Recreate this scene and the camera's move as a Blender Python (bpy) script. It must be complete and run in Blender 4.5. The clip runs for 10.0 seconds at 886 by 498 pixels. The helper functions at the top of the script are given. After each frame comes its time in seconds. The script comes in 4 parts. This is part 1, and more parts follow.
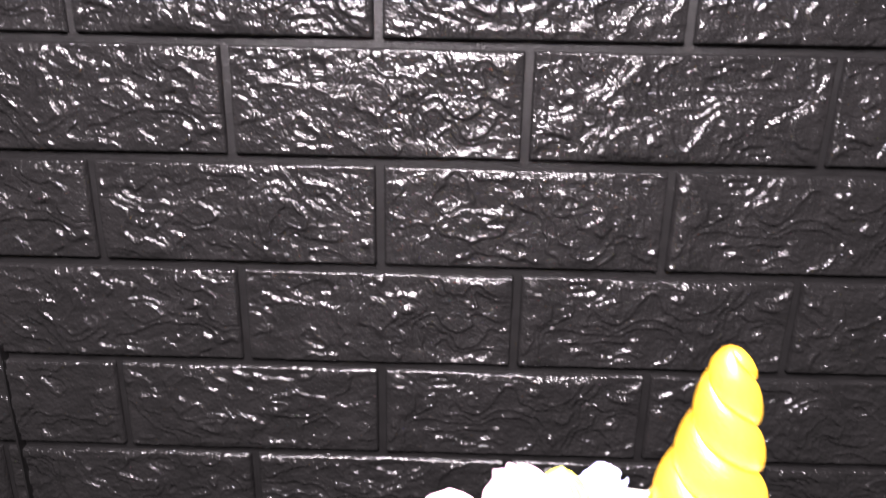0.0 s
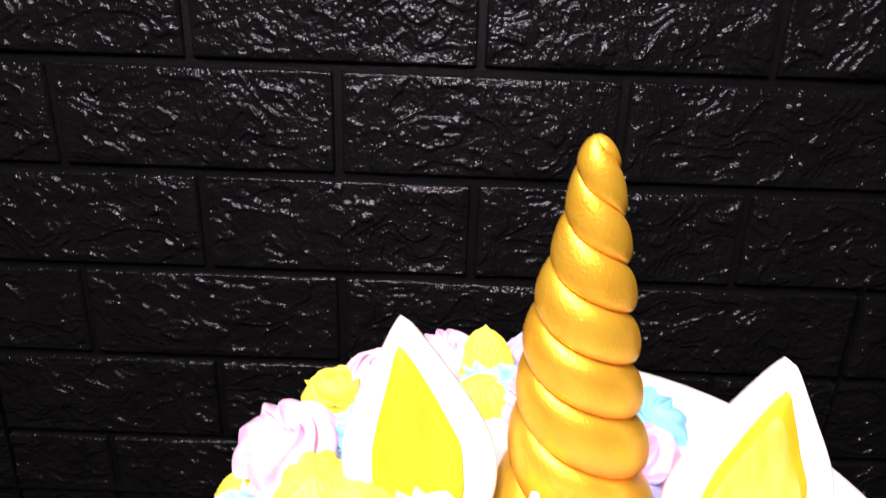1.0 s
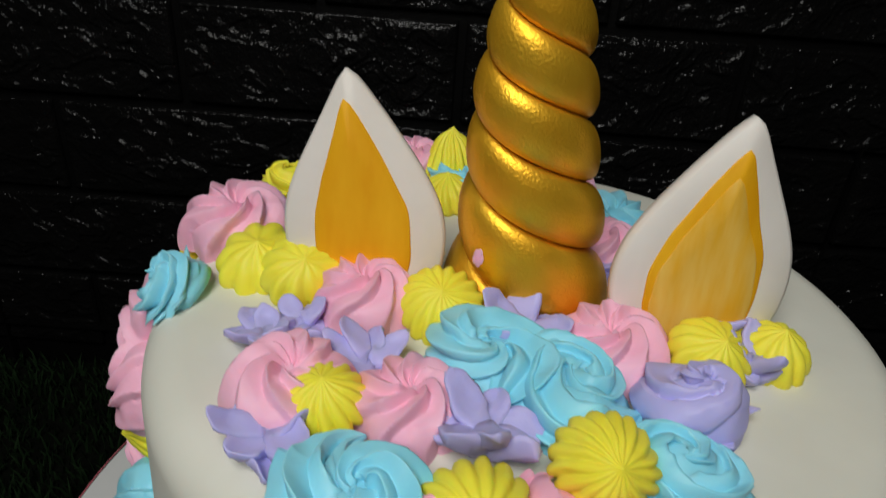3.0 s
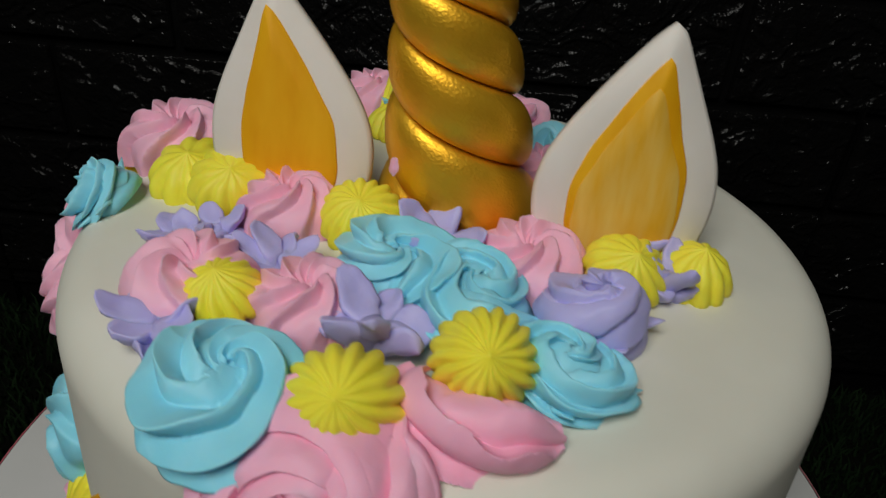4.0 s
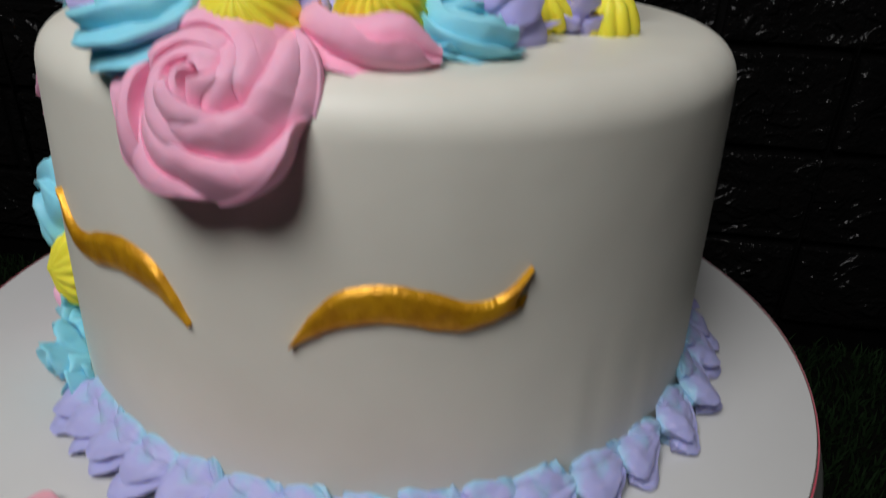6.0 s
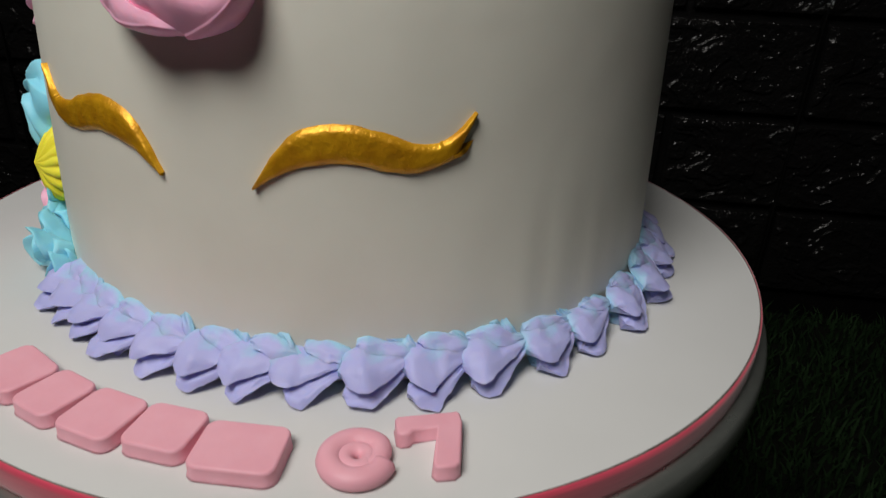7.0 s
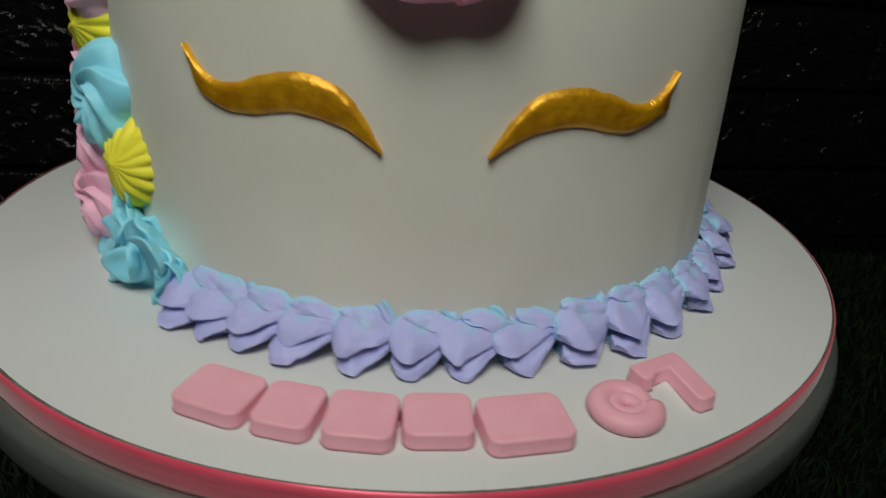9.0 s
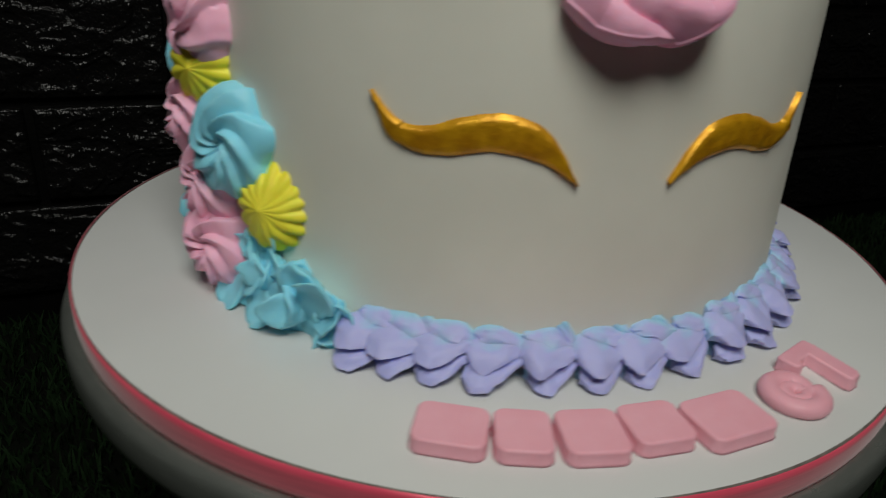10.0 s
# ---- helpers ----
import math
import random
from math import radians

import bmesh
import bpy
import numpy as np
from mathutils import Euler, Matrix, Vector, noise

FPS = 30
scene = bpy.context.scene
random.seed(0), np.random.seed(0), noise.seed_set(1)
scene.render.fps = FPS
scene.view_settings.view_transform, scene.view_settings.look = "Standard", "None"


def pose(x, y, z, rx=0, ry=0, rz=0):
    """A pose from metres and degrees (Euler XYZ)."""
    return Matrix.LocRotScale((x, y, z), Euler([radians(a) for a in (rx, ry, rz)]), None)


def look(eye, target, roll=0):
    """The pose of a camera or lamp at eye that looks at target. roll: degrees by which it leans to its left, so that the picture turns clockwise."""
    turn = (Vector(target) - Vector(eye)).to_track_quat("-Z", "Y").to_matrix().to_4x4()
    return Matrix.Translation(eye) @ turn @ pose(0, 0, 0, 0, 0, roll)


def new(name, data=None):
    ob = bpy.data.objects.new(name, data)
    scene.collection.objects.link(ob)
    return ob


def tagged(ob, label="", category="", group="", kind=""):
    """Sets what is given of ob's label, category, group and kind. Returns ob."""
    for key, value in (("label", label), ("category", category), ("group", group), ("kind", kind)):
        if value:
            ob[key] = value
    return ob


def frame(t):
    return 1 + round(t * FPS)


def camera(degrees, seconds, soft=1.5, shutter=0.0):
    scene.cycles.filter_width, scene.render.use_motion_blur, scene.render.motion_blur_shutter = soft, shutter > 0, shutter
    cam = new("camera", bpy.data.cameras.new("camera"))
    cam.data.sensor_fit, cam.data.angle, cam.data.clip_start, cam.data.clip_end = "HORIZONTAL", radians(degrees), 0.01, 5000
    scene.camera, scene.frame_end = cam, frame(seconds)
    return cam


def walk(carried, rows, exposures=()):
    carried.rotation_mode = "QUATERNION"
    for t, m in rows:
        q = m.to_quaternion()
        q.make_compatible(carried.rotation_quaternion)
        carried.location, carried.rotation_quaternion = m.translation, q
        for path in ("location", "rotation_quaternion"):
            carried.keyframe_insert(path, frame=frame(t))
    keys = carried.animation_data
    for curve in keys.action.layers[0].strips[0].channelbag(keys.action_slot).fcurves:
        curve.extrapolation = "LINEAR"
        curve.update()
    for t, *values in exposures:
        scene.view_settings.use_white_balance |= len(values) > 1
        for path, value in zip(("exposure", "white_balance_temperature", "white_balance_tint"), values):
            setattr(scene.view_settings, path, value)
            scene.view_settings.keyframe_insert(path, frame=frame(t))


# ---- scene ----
cam = camera(66.15, 10.0, 1.25, 0.6)
PATH = [
    (0, (-0.06607, -0.14235, 0.41062), (-0.07047, 0.14309, 0.31841), 1.11),
    (0.5, (-0.04899, -0.15280, 0.39127), (-0.05195, 0.13018, 0.29170), 1.01),
    (1, (-0.04024, -0.16183, 0.37763), (-0.04095, 0.11838, 0.27048), 1.98),
    (1.5, (-0.03021, -0.16913, 0.36720), (-0.03364, 0.10987, 0.25697), 2.23),
    (2, (-0.02419, -0.16989, 0.35295), (-0.03068, 0.10662, 0.23676), 2.84),
    (2.5, (-0.02546, -0.16852, 0.34512), (-0.02663, 0.09885, 0.20906), 4.03),
    (2.7, (-0.02544, -0.16689, 0.34280), (-0.02502, 0.09811, 0.20217), 4.18),
    (3.8, (-0.00343, -0.16961, 0.32899), (-0.00712, 0.08555, 0.17126), 5.41),
    (4, (0.00489, -0.17253, 0.32604), (-0.00509, 0.08329, 0.16966), 4.77),
    (4.5, (0.02002, -0.18224, 0.31777), (0.00095, 0.07861, 0.17082), 4.16),
    (5, (0.02851, -0.19887, 0.30571), (0.00358, 0.06664, 0.16829), 4.39),
    (5.5, (0.03591, -0.21049, 0.28702), (0.00963, 0.05555, 0.15088), 3.54),
    (6, (0.04497, -0.22365, 0.26273), (0.01276, 0.04139, 0.12591), 2.63),
    (6.2, (0.05053, -0.22947, 0.25150), (0.01621, 0.03618, 0.11639), 2.39),
    (7.3, (0.06150, -0.25908, 0.23258), (0.03422, 0.00943, 0.10160), 3.20),
    (7.5, (0.05293, -0.26435, 0.23127), (0.03781, 0.00519, 0.10045), 3.58),
    (8, (0.02385, -0.26851, 0.22874), (0.03541, 0.00253, 0.10067), 4.89),
    (8.5, (-0.01004, -0.26277, 0.22137), (0.02481, 0.00511, 0.09089), 5.01),
    (9, (-0.04316, -0.25431, 0.22335), (0.01354, 0.01038, 0.09403), 4.06),
    (9.5, (-0.07602, -0.24683, 0.22983), (0.00630, 0.01192, 0.10228), 2.86),
    (10, (-0.11782, -0.23786, 0.22958), (-0.01364, 0.01296, 0.10217), 3.59),
]
EXPOSURES = [(0.0, 5.22, 6450, 30), (0.5, 4.05, 6450, 29), (1.0, 2.38, 6300, 36), (1.5, 1.42, 6350, 28), (2.0, 0.82, 6450, 15), (2.5, 0.50, 6450, 11), (4.0, -0.05, 6600, 9),
             (5.5, 0.15, 6500, 16), (6.2, 0.46, 6350, 15), (7.5, 0.58, 6780, 11), (8.5, 0.37, 6600, 5), (10.0, 0.21, 6600, 7)]
walk(cam, [(t, look(eye, target, roll)) for t, eye, target, roll in PATH], EXPOSURES)

# ---- light ----
world = bpy.data.worlds.new("room_air")
scene.world = world
world.use_nodes = True
world.node_tree.nodes["Background"].inputs[0].default_value = (0.9, 0.95, 1.0, 1)
world.node_tree.nodes["Background"].inputs[1].default_value = 0.02
lamp = new("ceiling_lamp_light", bpy.data.lights.new("ceiling_lamp_light", "AREA"))
lamp.data.shape, lamp.data.size = "DISK", 0.42
lamp.data.energy, lamp.data.color = 4.05, (1.0, 0.995, 0.95)
lamp.matrix_world = look((-0.16, -0.475, 0.885), (0.0, 0.0, 0.2))

# ---- main sizes ----
BOARD = 0.12      # top of the cake board
TOP = 0.232       # top of the cake
GROUND = -0.066
WALL = 0.300


# ---- materials ----
def material(name, colour, rough=0.5, metal=0.0, colour2=None, scale=40.0, detail=4.0, bump=0.0, bump_scale=300.0, bump_mm=1.0, distort=0.0, bump_rough=0.5, bump_detail=5.0,
             subsurface=0.0, sheen=0.0, coat=0.0, gloss=0.5, rough_var=0.0, stretch=(1, 1, 1), contrast=(0.35, 0.65)):
    m = bpy.data.materials.new(name)
    m.use_nodes = True
    n, l = m.node_tree.nodes, m.node_tree.links
    b = n["Principled BSDF"]
    b.inputs["Base Color"].default_value = (*colour, 1)
    b.inputs["Roughness"].default_value = rough
    b.inputs["Metallic"].default_value = metal
    b.inputs["Coat Weight"].default_value = coat
    b.inputs["Specular IOR Level"].default_value = gloss
    b.inputs["Sheen Weight"].default_value = sheen
    if subsurface:
        b.inputs["Subsurface Weight"].default_value = subsurface
        b.inputs["Subsurface Radius"].default_value = (0.0011, 0.0008, 0.0007)
        b.inputs["Subsurface Scale"].default_value = 1.0
    tex = n.new("ShaderNodeTexCoord")
    mp = n.new("ShaderNodeMapping")
    mp.inputs["Scale"].default_value = stretch
    l.new(tex.outputs["Object"], mp.inputs["Vector"])
    if colour2:
        no = n.new("ShaderNodeTexNoise")
        no.inputs["Scale"].default_value, no.inputs["Detail"].default_value = scale, detail
        ra = n.new("ShaderNodeValToRGB")
        ra.color_ramp.elements[0].position, ra.color_ramp.elements[1].position = contrast
        ra.color_ramp.elements[0].color, ra.color_ramp.elements[1].color = (*colour, 1), (*colour2, 1)
        l.new(mp.outputs["Vector"], no.inputs["Vector"])
        l.new(no.outputs["Fac"], ra.inputs["Fac"])
        l.new(ra.outputs["Color"], b.inputs["Base Color"])
        if rough_var:
            mr = n.new("ShaderNodeMapRange")
            mr.inputs["To Min"].default_value, mr.inputs["To Max"].default_value = rough - rough_var, rough + rough_var
            l.new(no.outputs["Fac"], mr.inputs["Value"])
            l.new(mr.outputs["Result"], b.inputs["Roughness"])
    if bump:
        nb = n.new("ShaderNodeTexNoise")
        nb.inputs["Scale"].default_value, nb.inputs["Detail"].default_value = bump_scale, bump_detail
        nb.inputs["Distortion"].default_value, nb.inputs["Roughness"].default_value = distort, bump_rough
        bp = n.new("ShaderNodeBump")
        bp.inputs["Strength"].default_value, bp.inputs["Distance"].default_value = bump, bump_mm / 1000
        l.new(mp.outputs["Vector"], nb.inputs["Vector"])
        l.new(nb.outputs["Fac"], bp.inputs["Height"])
        l.new(bp.outputs["Normal"], b.inputs["Normal"])
    return m


FONDANT = material("white_fondant", (0.78, 0.775, 0.685), 0.5, colour2=(0.72, 0.712, 0.625), scale=22, bump=0.3, bump_scale=60, bump_mm=0.8, subsurface=0.1)
EAR_WHITE = material("ear_fondant", (0.82, 0.775, 0.72), 0.55, colour2=(0.78, 0.73, 0.67), scale=60, bump=0.2, bump_scale=400, bump_mm=0.2, subsurface=0.1)
CREAM = {
    "pink": material("pink_buttercream", (0.98, 0.50, 0.67), 0.5, colour2=(0.97, 0.455, 0.63), scale=60, bump=0.45, bump_scale=420, bump_mm=0.30, gloss=0.35, subsurface=0.45),
    "pale pink": material("pale_pink_buttercream", (0.98, 0.535, 0.69), 0.5, colour2=(0.97, 0.49, 0.655), scale=60, bump=0.45, bump_scale=420, bump_mm=0.30, gloss=0.35, subsurface=0.45),
    "blue": material("blue_buttercream", (0.33, 0.77, 0.92), 0.45, colour2=(0.26, 0.71, 0.88), scale=60, bump=0.45, bump_scale=420, bump_mm=0.30, gloss=0.35, subsurface=0.45),
    "yellow": material("yellow_buttercream", (0.96, 0.87, 0.08), 0.5, colour2=(0.94, 0.82, 0.05), scale=60, bump=0.45, bump_scale=420, bump_mm=0.30, gloss=0.35, subsurface=0.45),
    "purple": material("purple_buttercream", (0.53, 0.50, 0.87), 0.45, colour2=(0.48, 0.465, 0.84), scale=60, bump=0.45, bump_scale=420, bump_mm=0.30, gloss=0.35, subsurface=0.45),
    "lilac": material("lilac_blue_buttercream", (0.47, 0.485, 0.83), 0.5, colour2=(0.36, 0.64, 0.84), scale=110, contrast=(0.28, 0.48), bump=0.45, bump_scale=420, bump_mm=0.30, gloss=0.35, subsurface=0.45),
}
lilac = CREAM["lilac"].node_tree
where = lilac.nodes.new("ShaderNodeSeparateXYZ")
toward = lilac.nodes.new("ShaderNodeMath")
toward.operation, toward.inputs[1].default_value = "MULTIPLY_ADD", -45.0
lilac.links.new(lilac.nodes["Texture Coordinate"].outputs["Object"], where.inputs["Vector"])
lilac.links.new(where.outputs["X"], toward.inputs[0])
lilac.links.new(lilac.nodes["Noise Texture"].outputs["Fac"], toward.inputs[2])
lilac.links.new(toward.outputs["Value"], lilac.nodes["Color Ramp"].inputs["Fac"])
GOLD = material("gold_lustre_paint", (1.0, 0.57, 0.035), 0.42, 0.67, colour2=(0.94, 0.48, 0.022), scale=70, bump=0.6, bump_scale=1300, bump_detail=2.0, bump_mm=0.30, rough_var=0.06)
GOLD_LASH = material("gold_painted_fondant", (0.80, 0.41, 0.012), 0.38, 0.40, colour2=(0.58, 0.26, 0.005), scale=190, bump=0.75, bump_scale=620, bump_mm=0.45, rough_var=0.1)
EAR_GOLD = material("gold_food_colour", (0.80, 0.37, 0.005), 0.6, 0.0, gloss=0.2, colour2=(0.87, 0.455, 0.012), scale=120, stretch=(1, 1, 0.35))
EAR_STREAK = material("streaky_gold_food_colour", (0.80, 0.42, 0.02), 0.6, 0.0, gloss=0.2, colour2=(0.85, 0.58, 0.14), scale=170, stretch=(1, 1, 0.18), contrast=(0.40, 0.72))
BOARD_WHITE = material("white_board_foil", (0.67, 0.68, 0.67), 0.35, colour2=(0.63, 0.64, 0.63), scale=12, bump=0.1, bump_scale=200, bump_mm=0.1)
RIBBON = material("red_satin_ribbon", (0.86, 0.10, 0.165), 0.32, 0.15, colour2=(0.74, 0.07, 0.13), scale=300, stretch=(0.2, 0.2, 3), sheen=0.4, bump=0.2, bump_scale=1200, bump_mm=0.1)
sat = RIBBON.node_tree.nodes["Principled BSDF"]
tan = RIBBON.node_tree.nodes.new("ShaderNodeTangent")
tan.direction_type, tan.axis = "RADIAL", "Z"
RIBBON.node_tree.links.new(tan.outputs["Tangent"], sat.inputs["Tangent"])
sat.inputs["Anisotropic"].default_value, sat.inputs["Anisotropic Rotation"].default_value = 0.85, 0.25
PAPER_EDGE = material("board_edge_grey", (0.10, 0.085, 0.075), 0.7, colour2=(0.20, 0.17, 0.15), scale=200)
STEEL = material("polished_steel", (0.42, 0.45, 0.415), 0.29, 0.80, colour2=(0.36, 0.39, 0.36), scale=120, stretch=(1, 1, 8), rough_var=0.05, bump=0.1, bump_scale=400, bump_mm=0.1)
PINK_PASTE = material("pink_sugar_paste", (0.86, 0.43, 0.51), 0.5, colour2=(0.83, 0.39, 0.47), scale=120, bump=0.2, bump_scale=500, bump_mm=0.2, subsurface=0.15)
BRICK = material("black_gloss_foam", (0.0036, 0.0035, 0.0035), 0.20, colour2=(0.0048, 0.0046, 0.0046), scale=35, bump=1.0, bump_scale=430, bump_mm=0.95, distort=0.2, bump_rough=0.5, bump_detail=1.4, rough_var=0.03, gloss=0.19)
JOINT = material("black_foam_joint", (0.0026, 0.0025, 0.0025), 0.34, gloss=0.13, colour2=(0.0036, 0.0035, 0.0035), scale=60, bump=0.9, bump_scale=520, bump_mm=0.6, bump_rough=0.65)
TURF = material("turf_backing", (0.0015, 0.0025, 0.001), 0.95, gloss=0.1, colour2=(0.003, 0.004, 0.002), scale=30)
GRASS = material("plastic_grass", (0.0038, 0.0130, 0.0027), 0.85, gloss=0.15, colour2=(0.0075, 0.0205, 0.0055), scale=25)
# tone of the unseen enclosure, set by how much fill it bounces
ROOM = material("bounce_room_paint", (0.15, 0.143, 0.136), 0.8, colour2=(0.13, 0.123, 0.117), scale=3)


# ---- building helpers ----
def mesh_of(name, verts, faces, mat, smooth=True, crisp=0):
    me = bpy.data.meshes.new(name)
    me.from_pydata([tuple(v) for v in verts], [], faces)
    me.validate()
    bm = bmesh.new()
    bm.from_mesh(me)
    bmesh.ops.remove_doubles(bm, verts=bm.verts, dist=1e-6)
    bmesh.ops.recalc_face_normals(bm, faces=bm.faces)
    bm.to_mesh(me)
    bm.free()
    me.materials.append(mat)
    me.polygons.foreach_set("use_smooth", [smooth] * len(me.polygons))
    if crisp:
        me.set_sharp_from_angle(angle=radians(crisp))
    return me


def thing(name, at, label, category, group="", kind=""):
    ob = new(name)
    ob.empty_display_size = 0.02
    ob.matrix_basis = Matrix.Translation(at)
    return tagged(ob, label, category, group, kind)


def under(name, me, parent, label="", m=None):
    """A mesh under a thing; m is its pose in the world."""
    ob = new(name, me)
    ob.parent = parent
    up, chain = parent, Matrix()
    while up:
        chain = up.matrix_basis @ chain
        up = up.parent
    ob.matrix_basis = chain.inverted() @ (m or Matrix())
    if label:
        ob["label"] = label
    return ob


def lathe(profile, steps=96, wobble=None):
    """Verts and faces of a turned shape; profile: (radius, z) from bottom to top."""
    v, f = [], []
    for r, z in profile:
        for k in range(steps):
            a = 2 * math.pi * k / steps
            x, y = r * math.sin(a), -r * math.cos(a)
            if wobble:
                s = 1 + wobble * noise.noise((x * 14, y * 14, z * 14))
                x, y = x * s, y * s
            v.append((x, y, z))
    for j in range(len(profile) - 1):
        for k in range(steps):
            k2 = (k + 1) % steps
            f.append((j * steps + k, j * steps + k2, (j + 1) * steps + k2, (j + 1) * steps + k))
    f.append(tuple(reversed(range(steps))))
    f.append(tuple((len(profile) - 1) * steps + k for k in range(steps)))
    return v, f


def arc(r0, z0, rad, a0, a1, n):
    return [(r0 + rad * math.cos(radians(a0 + (a1 - a0) * k / n)), z0 + rad * math.sin(radians(a0 + (a1 - a0) * k / n))) for k in range(n + 1)]


def tube(path, radius, section, up=(0, 0, 1)):
    """A swept closed body: path(s), radius(s), section(phi, s) for s in 0..1."""
    n, ring = path["n"], path["ring"]
    pts = [Vector(path["at"](k / (n - 1))) for k in range(n)]
    v, f = [], []
    for k in range(n):
        t = (pts[min(k + 1, n - 1)] - pts[max(k - 1, 0)]).normalized()
        side = t.cross(Vector(up))
        side = side.normalized() if side.length > 1e-6 else Vector((1, 0, 0))
        top = side.cross(t).normalized()
        for j in range(ring):
            ph = 2 * math.pi * j / ring
            r = radius(k / (n - 1)) * section(ph, k / (n - 1))
            v.append(pts[k] + side * (r * math.cos(ph)) + top * (r * math.sin(ph)))
    for k in range(n - 1):
        for j in range(ring):
            j2 = (j + 1) % ring
            f.append((k * ring + j, k * ring + j2, (k + 1) * ring + j2, (k + 1) * ring + j))
    f.append(tuple(range(ring)))
    f.append(tuple(reversed([(n - 1) * ring + j for j in range(ring)])))
    return v, f


def roughen(v, amount, scale, seed):
    off = Vector((seed * 3.7, seed * 1.9, seed * 5.3))
    return [Vector(p) + amount * noise.noise_vector(Vector(p) * scale + off) for p in v]


def on(normal, at, spin=0.0):
    """A pose at a place with z along the normal."""
    q = Vector(normal).to_track_quat("Z", "Y")
    return Matrix.Translation(at) @ q.to_matrix().to_4x4() @ Matrix.Rotation(radians(spin), 4, "Z")


def side_point(angle, z, out=0.0):
    """A place on the cake's side: angle in degrees from the front towards +x."""
    r = cake_radius(z) + out
    return Vector((r * math.sin(radians(angle)), -r * math.cos(radians(angle)), z))


def cake_radius(z):
    return 0.1052 - 0.0381 * (z - 0.18)


# ---- piped cream ----
def rope(at, radius, ridges, depth, twist, n, ring, flat=1.0, lean=0.10, seed=0, fray=0.07):
    """Cream pressed through a star tip: a swept rope whose ridges are lips that lean one way; at(s) and radius(s) for s in 0..1."""
    pts = [Vector(at(k / (n - 1))) for k in range(n)]
    off = Vector((seed * 3.1, seed * 1.7, seed * 0.9))
    v, f = [], []
    for k in range(n):
        s = k / (n - 1)
        t = (pts[min(k + 1, n - 1)] - pts[max(k - 1, 0)]).normalized()
        side = t.cross(Vector((0, 0, 1)))
        side = side.normalized() if side.length > 1e-6 else Vector((1, 0, 0))
        top = side.cross(t).normalized()
        rr = radius(s)
        for j in range(ring):
            ph = 2 * math.pi * (j / ring - twist * s)
            q = ridges * (ph / (2 * math.pi) + twist * s) + 0.35 * noise.noise(Vector((s * 5.0, math.cos(ph), math.sin(ph))) + off)
            u = q % 1.0
            c = (u / 0.76) ** 1.15 if u < 0.76 else (1 - (u - 0.76) / 0.24) ** 1.25
            tall = 0.80 + 0.6 * noise.noise(Vector((math.floor(q) % ridges * 3.3, s * 2.2, 0.5)) + off)
            r = rr * (1 - depth * tall * (1 - c)) * (1 + fray * c ** 2 * (0.4 * noise.noise(Vector((s * 38.0, math.floor(q) * 2.7, 1.5)) + off) + 2.4 * noise.noise(Vector((s * 11.0, math.floor(q) * 3.9, 7.5)) + off)))
            a = ph + lean * c ** 2
            v.append(pts[k] + side * (r * math.cos(a)) + top * (r * flat * math.sin(a)))
    for k in range(n - 1):
        for j in range(ring):
            j2 = (j + 1) % ring
            f.append((k * ring + j, k * ring + j2, (k + 1) * ring + j2, (k + 1) * ring + j))
    f.append(tuple(range(ring)))
    f.append(tuple(reversed([(n - 1) * ring + j for j in range(ring)])))
    return v, f


def ease(x):
    x = max(0.0, min(1.0, x))
    return x * x * (3 - 2 * x)


